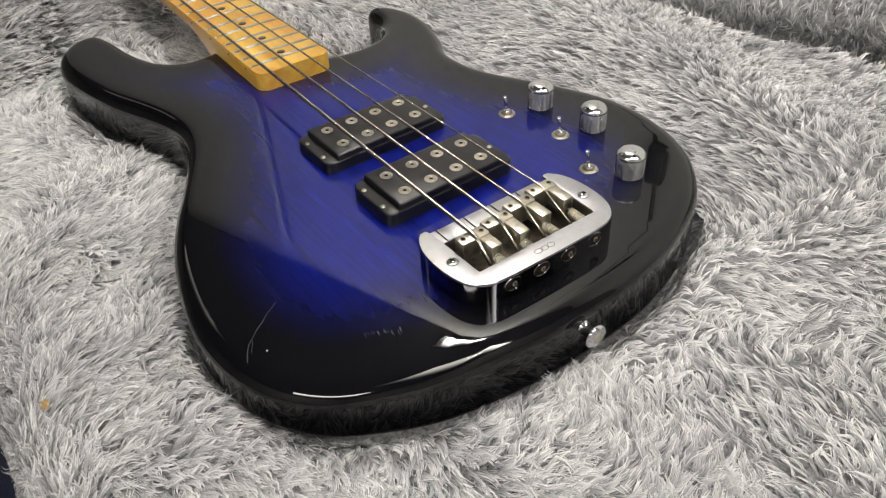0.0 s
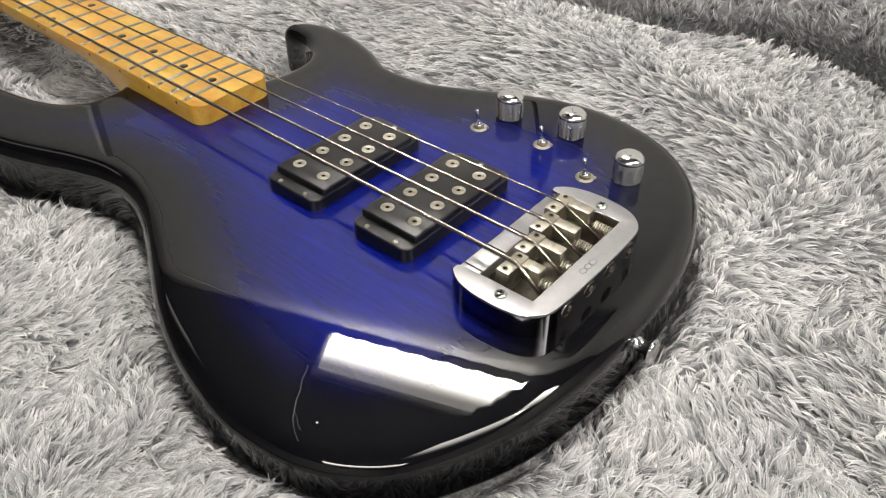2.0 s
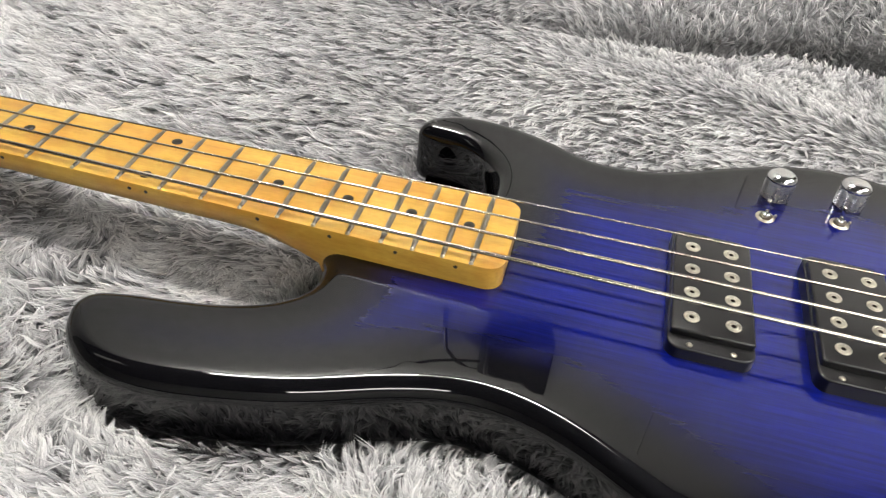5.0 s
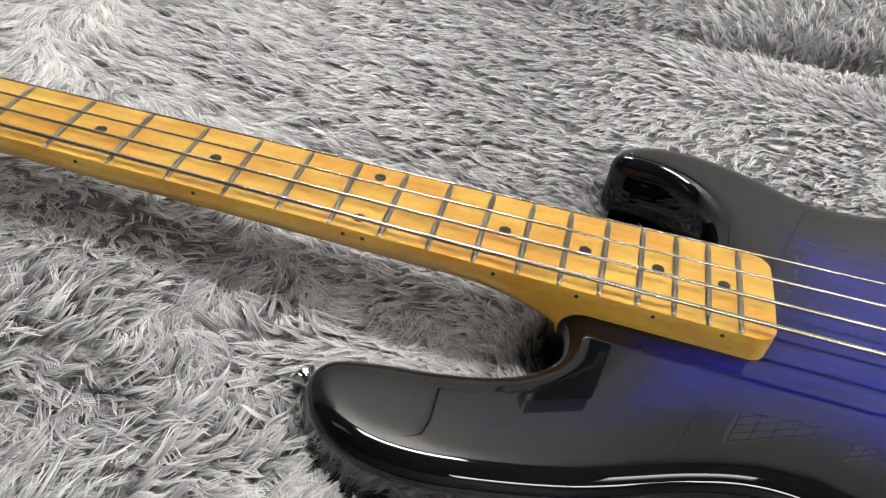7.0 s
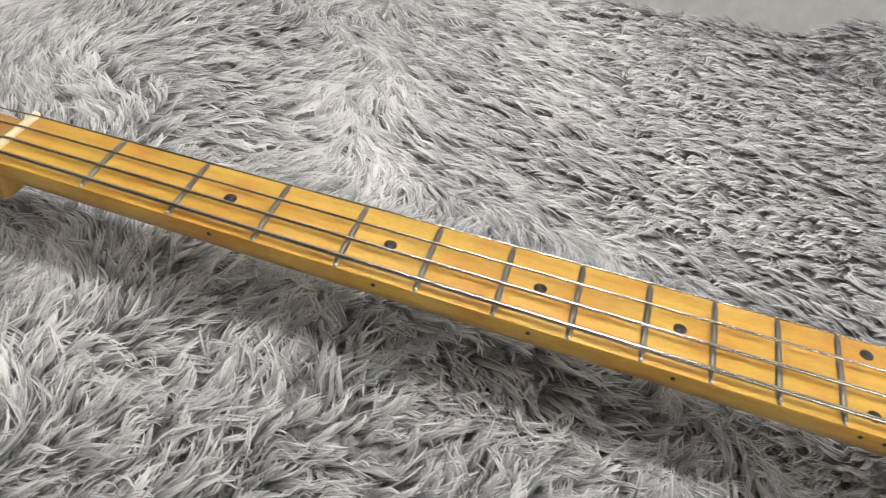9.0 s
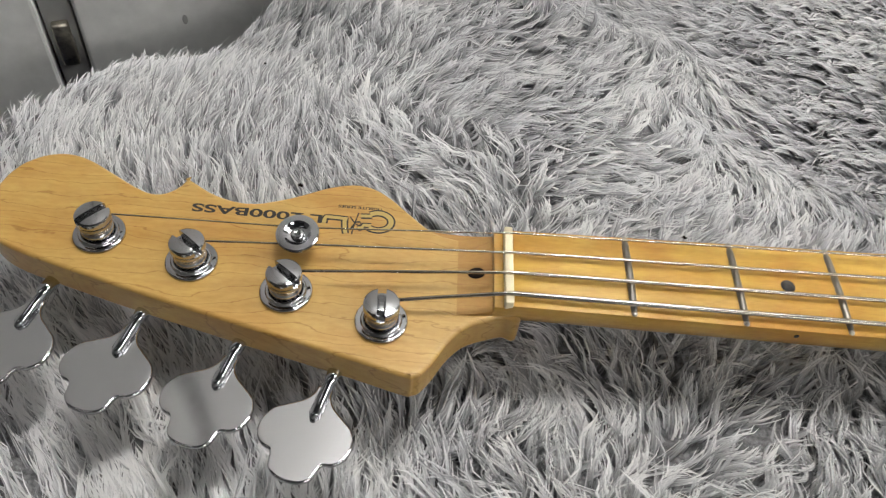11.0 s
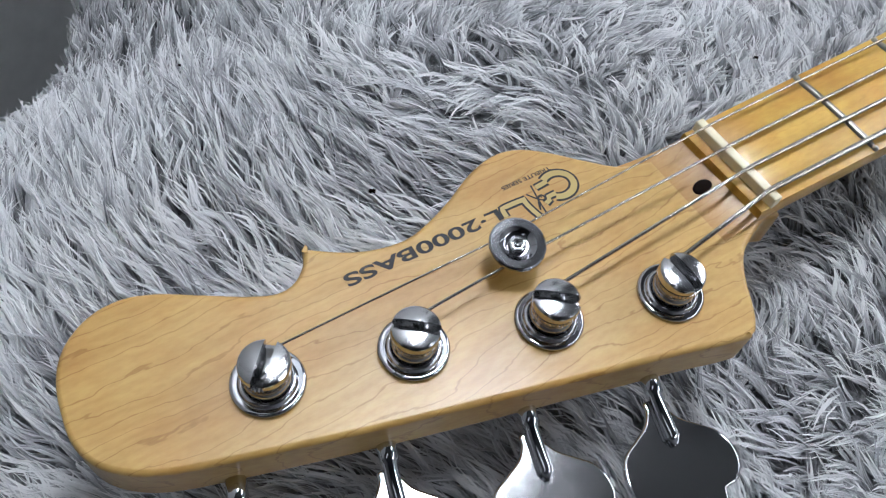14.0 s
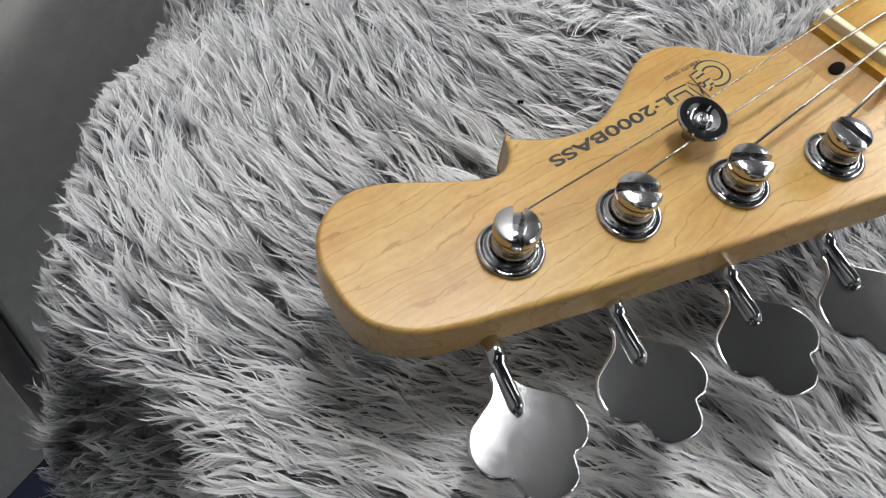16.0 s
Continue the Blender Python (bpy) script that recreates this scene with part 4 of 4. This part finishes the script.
hairline("scratch", [(0.8300, -0.1262), (0.8318, -0.1292), (0.8335, -0.1335), (0.8372, -0.1380), (0.8390, -0.1422), (0.8428, -0.1470), (0.8450, -0.1500), (0.8500, -0.1535), (0.8545, -0.1556)], 0.00011, "thin pale scratch in the lacquer")
hairline("scratch", [(0.8428, -0.1470), (0.8462, -0.1482), (0.8490, -0.1505), (0.8512, -0.1512)], 0.00008)
mark = random.Random(11)
for k in range(16):
    f = k / 15
    x, y = 0.8805 + 0.0105 * f + mark.uniform(-0.0012, 0.0012), -0.1015 + 0.0160 * f + mark.uniform(-0.0016, 0.0016)
    ln = mark.uniform(0.0012, 0.0036)
    hairline("scuff", [(x, y), (x + 0.9 * ln * 0.5, y - 0.2 * ln), (x + 0.9 * ln, y - 0.3 * ln)], mark.uniform(0.00006, 0.00014))
part("nick", lathe([(0.0, 0.0001), (0.0004, 0.0001), (0.0005, 0.0)], 8), WHITE, bass).location = (0.8549, -0.1444, TOP - float(arm_drop(0.8549, -0.1444)) + 0.00005)


# ---------------------------------------------------------------- the fur blanket
U0, U1, V0, V1 = -0.40, 1.32, -0.36, 0.66


def fold(s, r=0.05, out=0.12):
    """How a sheet goes on over an edge: forward and down, s past the edge."""
    s = np.maximum(s, 0)
    a = np.minimum(s / r, math.pi / 2)
    over = np.maximum(s - r * math.pi / 2, 0)
    return r * np.sin(a) + out * over, r * (1 - np.cos(a)) + 0.99 * over


def left_edge(v):
    return np.interp(v, [-0.3, 0.013, 0.05, 0.074, 0.095, 0.115, 0.138, 0.166, 0.22, 0.30, 0.36, 0.40, 0.45], [-0.262, -0.264, -0.258, -0.266, -0.275, -0.268, -0.252, -0.232, -0.200, -0.122, -0.072, 0.0, 0.02])


def crease(u):
    """Where the ridge behind starts to rise."""
    return np.interp(u, [0.43, 0.62, 0.74, 0.79, 0.82, 0.87, 0.91, 0.98, 1.01, 1.06], [0.414, 0.405, 0.410, 0.431, 0.442, 0.442, 0.434, 0.398, 0.377, 0.330])


def sheet(u, v):
    """The cloth's place for sheet coordinates u, v."""
    x, y = u.copy(), v.copy()
    z = 0.009 + 0.0035 * np.sin(9 * u + 1.3 * np.sin(7 * v)) + 0.003 * np.sin(13 * v + 5 * u + 1)
    # swells behind the body and round the headstock
    z += 0.018 * np.exp(-(((v - 0.285) / 0.05) ** 2)) / (1 + np.exp(-(u - 0.72) / 0.05))
    z += 0.010 * np.exp(-((u + 0.06) / 0.10) ** 2 - ((v - 0.10) / 0.07) ** 2)
    z -= 0.042 * np.exp(-(((u + 0.20) / 0.055) ** 2) - ((v - 0.255) / 0.055) ** 2)
    z += 0.014 * np.exp(-(((u + 0.085) / 0.045) ** 2) - ((v - 0.265) / 0.06) ** 2)
    # the ridge where the blanket is drawn up behind
    line = crease(u)
    k = 1 / (1 + np.exp(-(u - 0.455) / 0.012))
    up = np.clip((v - line) / 0.06, 0, 1)
    tall = 0.014 + 0.062 * np.clip((u - 0.56) / 0.25, 0, 1)
    z += k * (tall * up * up * (3 - 2 * up) + 0.008 * np.sin(14 * u) * up)
    # it leans out over the crease
    y = y - k * 0.34 * tall * np.sin(math.pi * np.clip(up * 1.15, 0, 1)) * np.clip(up / 0.35, 0, 1)
    z -= 0.016 * k * np.exp(-(((v - line + 0.002) / 0.009) ** 2))
    # the cloth stays under the body
    under = rim(BODY_LOOP, u, v)
    ins = inside(BODY_LOOP, u, v)
    press = np.where(ins, 1.0, np.exp(-(under / 0.006) ** 2))
    z += np.where(ins, 0.0, 0.011 * np.exp(-((under / 0.034) ** 2)))
    z = z * (1 - press) + np.minimum(z, 0.004) * press
    back = (0.408 + 0.010 * np.sin(17 * u)) + 0.022 * np.clip((u - 0.22) / 0.15, 0, 1) + 0.035 * k + 0.22 * np.clip((u - 0.58) / 0.15, 0, 1)
    f, d = fold(v - back)
    y = np.where(v > back, back + f, y)
    z = z - d
    f, d = fold(-0.225 - v)
    y = np.where(v < -0.225, -0.225 - f, y)
    z = z - d
    le = left_edge(np.clip(v, -0.3, 0.45))
    f, d = fold(le - u, 0.022, 0.30)
    tuck = 0.028 * np.exp(-(((le - u - 0.050) / 0.022) ** 2)) / (1 + np.exp((v - 0.085) / 0.012))
    x = np.where(u < le, le - f + tuck, x)
    z = z - d
    right = np.interp(v, [0.10, 0.22, 0.30, 0.36, 0.46, 0.55], [1.10, 1.02, 0.998, 0.990, 0.965, 0.950])
    f, d = fold(u - right, 0.03)
    x = np.where(u > right, right + f, x)
    z = z - d
    return np.stack([x, y, z], 1)


def lattice(u, v):
    e = 0.002
    p = sheet(u, v)
    du, dv = sheet(u + e, v) - p, sheet(u, v + e) - p
    du /= np.linalg.norm(du, axis=1)[:, None]
    dv /= np.linalg.norm(dv, axis=1)[:, None]
    nrm = np.cross(du, dv)
    nrm /= np.linalg.norm(nrm, axis=1)[:, None] + 1e-12
    return p, du, dv, nrm


def swirl(u, v, seed):
    """Smooth wandering values between about -1 and 1."""
    rng = np.random.RandomState(seed)
    out = np.zeros_like(u)
    for f, a in ((5, 1.0), (11, 0.8), (24, 0.6), (47, 0.35)):
        for _ in range(3):
            th, ph = rng.uniform(0, 2 * math.pi, 2)
            out += a / 3 * np.sin(f * (u * math.cos(th) + v * math.sin(th)) * rng.uniform(0.7, 1.4) + ph)
    return out


blanket = thing("fur_blanket", "shaggy light grey faux fur blanket draped over a table", "blanket")


def build_backing():
    nu, nv = 300, 190
    uu, vv = np.meshgrid(np.linspace(U0, U1, nu), np.linspace(V0, V1, nv))
    p = sheet(uu.ravel(), vv.ravel())
    idx = np.arange(nu * nv).reshape(nv, nu)
    faces = np.stack([idx[:-1, :-1], idx[:-1, 1:], idx[1:, 1:], idx[1:, :-1]], -1).reshape(-1, 4)
    me = bpy.data.meshes.new("backing")
    me.from_pydata(p.tolist(), [], faces.tolist())
    part("backing", me, BACKING, blanket, "grey woven backing")


build_backing()


def strips(name, p, axes, heading, lean, length, bend, wave, phase, pull, wide, taper, tone, streaks, depth, rng):
    """Curved tapering strips on the cloth, one station for each entry of taper, as one mesh with tone and streak attributes."""
    du, dv, nrm = axes
    n, last = len(p), len(taper) - 1
    many = 2 * last + 1
    flat = du * np.cos(heading)[:, None] + dv * np.sin(heading)[:, None]
    cross = np.cross(nrm, flat)
    steps = np.linspace(0, 1, last + 1)
    centre = []
    for s in steps:
        # a strand rises first, lies over and curls to one side
        turn = bend * s
        go = np.sin(lean) * s**1.2 * np.sinc(turn / math.pi / 2)
        fl, side = go * np.cos(turn / 2), go * np.sin(turn / 2)
        side = side + wave * (np.sin(6.2 * s + phase) - np.sin(phase))
        upw = np.cos(lean) * s + 0.34 * np.sin(lean) * s * (1 - s)
        centre.append(p + (flat * fl[:, None] + nrm * upw[:, None] + cross * side[:, None]) * length[:, None] + pull * s**1.2)
    roll = rng.normal(0, 0.4, n)
    verts = np.empty((n, many, 3), np.float32)
    for k, c in enumerate(centre):
        d = centre[min(k + 1, last)] - centre[max(k - 1, 0)]
        d /= np.linalg.norm(d, axis=1)[:, None] + 1e-12
        sd = np.cross(d, nrm)
        sd /= np.linalg.norm(sd, axis=1)[:, None] + 1e-9
        up = np.cross(sd, d)
        wv = (sd * np.cos(roll)[:, None] + up * np.sin(roll)[:, None]) * (wide * taper[k])[:, None]
        if k < last:
            verts[:, 2 * k], verts[:, 2 * k + 1] = c - wv, c + wv
        else:
            verts[:, many - 1] = c
    tri = []
    for k in range(last - 1):
        tri += [2 * k, 2 * k + 1, 2 * k + 3, 2 * k, 2 * k + 3, 2 * k + 2]
    tri = np.array(tri + [many - 3, many - 2, many - 1])
    faces = len(tri) // 3
    loops = ((np.arange(n) * many)[:, None] + tri).astype(np.int32).ravel()
    me = bpy.data.meshes.new(name)
    me.vertices.add(n * many)
    me.vertices.foreach_set("co", verts.ravel())
    me.loops.add(len(loops))
    me.loops.foreach_set("vertex_index", loops)
    me.polygons.add(n * faces)
    me.polygons.foreach_set("loop_start", np.arange(0, n * faces * 3, 3, dtype=np.int32))
    me.polygons.foreach_set("use_smooth", np.ones(n * faces, bool))
    me.update(calc_edges=True)
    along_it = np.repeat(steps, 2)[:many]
    # paler tips, and the shade deep in the pile put into the roots' tone
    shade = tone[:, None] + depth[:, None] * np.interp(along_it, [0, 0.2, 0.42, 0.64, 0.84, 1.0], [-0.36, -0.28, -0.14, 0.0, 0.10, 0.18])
    edge = np.append(np.tile([-1.0, 1.0], last), 0.0)
    across = rng.uniform(0, 900, n)[:, None] + streaks * edge
    along = rng.uniform(0, 50, n)[:, None] + 1.5 * along_it[None, :]
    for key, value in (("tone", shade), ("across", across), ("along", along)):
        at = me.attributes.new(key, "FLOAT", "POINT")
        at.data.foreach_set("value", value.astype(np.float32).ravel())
    return tagged(part(name, me, FUR, blanket, "long soft grey pile, paler tips, shade painted into its roots"), kind="stuff")


def build_pile(tufts, per_tuft, per_lock):
    """Strands in locks and locks in tufts: a tuft leans, curls and waves one way and its tips draw together."""
    rng = np.random.RandomState(7)
    # the tufts, closer together along the neck and round the headstock
    tu, tv = rng.uniform(U0, U1, tufts), rng.uniform(V0, V1, tufts)
    # and at the front, next to the body
    near_body = rng.uniform(0, 1, tufts) < 0.15
    tu, tv = np.where(near_body, rng.uniform(0.42, 1.10, tufts), tu), np.where(near_body, rng.uniform(-0.28, 0.0, tufts), tv)
    good = (sheet(tu, tv)[:, 2] > -0.13) & ~(inside(BODY_LOOP, tu, tv) & (rim(BODY_LOOP, tu, tv) > 0.006))
    tu, tv = tu[good], tv[good]
    nt = len(tu)

    def rise(x, k):
        return 1 / (1 + np.exp(-x / k))

    combed = rise(-0.05 - tu, 0.03)
    laid = rise(tu - 0.10, 0.03) * rise(tv - 0.06, 0.02) * (1 - combed)
    back = rise(tu - 0.60, 0.04) * rise(tv - 0.285 - 0.015 * np.sin(20 * tu), 0.012)
    laid = laid * (1 - back) * (1 - rise(tu - 0.93, 0.02) * rise(0.26 - tv, 0.03))
    free = np.clip(1 - combed - laid - back, 0, 1)
    ang = (2.6 * swirl(tu, tv, 3) + 1.6 * swirl(2.2 * tu, 2.2 * tv, 21) + rng.normal(0, 0.22, nt) + HEADING) * free
    ang += combed * (np.interp(tv, [-0.1, 0.03, 0.10, 0.25], [2.25, 2.1, 1.6, 1.25]) + 0.5 * rise(left_edge(tv) - tu, 0.012) + 0.35 * swirl(tu, tv, 13) + rng.normal(0, 0.09, nt))
    ang += laid * (LAID + 0.55 * swirl(tu, tv, 17) + rng.normal(0, 0.22, nt))
    ang += back * (1.75 + 0.35 * swirl(tu, tv, 19) + rng.normal(0, 0.25, nt))
    lean = np.clip(1.33 + 0.08 * rise(0.02 - tu + left_edge(tv), 0.01) + 0.10 * swirl(tu, tv, 5) + rng.normal(0, 0.07, nt), 0.9, 1.47)
    length = (0.021 + 0.005 * combed - 0.0065 * rise(tu - 0.42, 0.06)) * (1 + 0.16 * rng.normal(0, 1, nt)).clip(0.6, 1.45) * (1 - 0.40 * rise(0.012 + left_edge(tv) - tu, 0.008))
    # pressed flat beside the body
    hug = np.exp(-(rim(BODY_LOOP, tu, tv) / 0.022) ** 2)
    lean = np.clip(lean + 0.12 * hug, 0.9, 1.50)
    length = length * (1 - 0.28 * hug)
    curl = (1.5 * swirl(1.6 * tu, 1.6 * tv, 31) + rng.normal(0, 0.5, nt)) * (1 - 0.7 * combed - 0.6 * laid - 0.4 * back)
    wave, phase = rng.normal(0.0, 0.10, nt) * (1 - 0.5 * combed - 0.3 * laid), rng.uniform(0, 6.28, nt)
    # the ridge's shade is put into the tone; darker beside the body too
    ridge_shade = rise(tv - crease(tu) - 0.002, 0.002) * rise(tu - 0.445, 0.008)
    tone = 0.19 + 0.05 * rise(tu - 0.35, 0.06) + 0.04 * combed - 0.11 * ridge_shade + 0.12 * swirl(tu, tv, 9) * np.interp(tu, [-0.1, 0.1, 0.3, 0.5], [1.5, 1.0, 1.0, 0.6]) - 0.05 * hug + rng.normal(0, 0.08, nt) * np.interp(tu, [0.1, 0.4], [1.0, 0.65])
    # the locks
    tuft = np.repeat(np.arange(nt), per_tuft)
    lo = rng.normal(0, 0.0025, (len(tuft), 2))
    lu, lv = tu[tuft] + lo[:, 0], tv[tuft] + lo[:, 1]
    keep = ~(inside(BODY_LOOP, lu, lv) & (rim(BODY_LOOP, lu, lv) > 0.004))
    tuft, lo, lu, lv = tuft[keep], lo[keep], lu[keep], lv[keep]
    nl = len(tuft)
    p, du, dv, nrm = lattice(lu, lv)
    draw = -(du * lo[:, :1] + dv * lo[:, 1:]) * (rng.uniform(0.35, 0.9, nl) + 0.4 * rise(-0.03 - lu, 0.03))[:, None]
    lock = dict(heading=ang[tuft] + rng.normal(0, 0.06, nl), lean=np.clip(lean[tuft] + rng.normal(0, 0.04, nl), 0.7, 1.48),
                length=length[tuft] * rng.uniform(0.75, 1.1, nl), bend=curl[tuft] + rng.normal(0, 0.14, nl),
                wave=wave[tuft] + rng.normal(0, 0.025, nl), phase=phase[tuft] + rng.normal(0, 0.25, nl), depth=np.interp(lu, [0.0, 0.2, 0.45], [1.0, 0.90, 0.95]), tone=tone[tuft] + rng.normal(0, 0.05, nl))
    big = np.interp(lu, [0.3, 0.6], [1.0, 0.80])
    full = np.interp(lu, [-0.2, 0.0, 0.25], [1.15, 1.35, 1.7])
    lock["tone"] = lock["tone"] - 0.07 * (full - 1)
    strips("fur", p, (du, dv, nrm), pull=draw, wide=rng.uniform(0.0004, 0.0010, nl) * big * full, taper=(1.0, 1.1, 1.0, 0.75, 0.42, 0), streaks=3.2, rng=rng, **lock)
    # loose strands round each lock
    own = np.repeat(np.arange(nl), per_lock)
    n = len(own)
    off = rng.normal(0, 0.0015, (n, 2))
    root = p[own] + du[own] * off[:, :1] + dv[own] * off[:, 1:]
    strand = {key: value[own] for key, value in lock.items()}
    strand["heading"] = strand["heading"] + rng.normal(0, 0.07, n)
    strand["lean"] = np.clip(strand["lean"] - (np.abs(rng.normal(0, 0.06, n)) + 0.02) * np.interp(lu[own], [0.3, 0.5], [1.0, 0.5]), 0.6, 1.50)
    strand["length"] = strand["length"] * rng.uniform(0.8, 1.15, n)
    strand["bend"] = strand["bend"] + rng.normal(0, 0.10, n)
    strand["tone"] = strand["tone"] - 0.02 + 0.08 * (full[own] - 1) + rng.normal(0, 0.09, n)
    pull = -(du[own] * off[:, :1] + dv[own] * off[:, 1:]) * 0.7 + draw[own]
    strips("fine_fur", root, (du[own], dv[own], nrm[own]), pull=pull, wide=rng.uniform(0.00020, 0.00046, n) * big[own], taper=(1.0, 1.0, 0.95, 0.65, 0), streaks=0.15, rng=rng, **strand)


LAID = 3.45
build_pile(72000, 2, 2)


# bits of lint caught in the pile
TAN, _, _ = material("tan_crumb", (0.42, 0.26, 0.10), 0.7)
rng = random.Random(4)
for x, y, big, mat, label in ((-0.1016, 0.0755, 1.0, DARK, "tiny dark bit of lint caught in grey fur"), (0.096, 0.0625, 1.0, DARK, "tiny dark bit of lint caught in grey fur"),
                              (-0.138, 0.179, 0.9, DARK, "tiny dark bit of lint caught in grey fur"), (0.785, -0.247, 2.2, TAN, "small tan crumb caught in grey fur")):
    z = float(sheet(np.array([x]), np.array([y]))[0, 2]) + 0.0095
    bm = bmesh.new()
    for _ in range(9):
        a, b = rng.uniform(0, 6.28), rng.uniform(-0.5, 0.5)
        h = Vector((math.cos(a) * math.cos(b), math.sin(a) * math.cos(b), math.sin(b) * 0.6)) * rng.uniform(0.0008, 0.0016) * big
        tube([-h, Vector((rng.uniform(-0.0004, 0.0004), rng.uniform(-0.0004, 0.0004), 0.0003)), h], 0.00022 * big, 5, bm)
    speck = part("lint", bm, mat)
    speck.location = (x, y, z)
    tagged(speck, label, "lint", "lint")
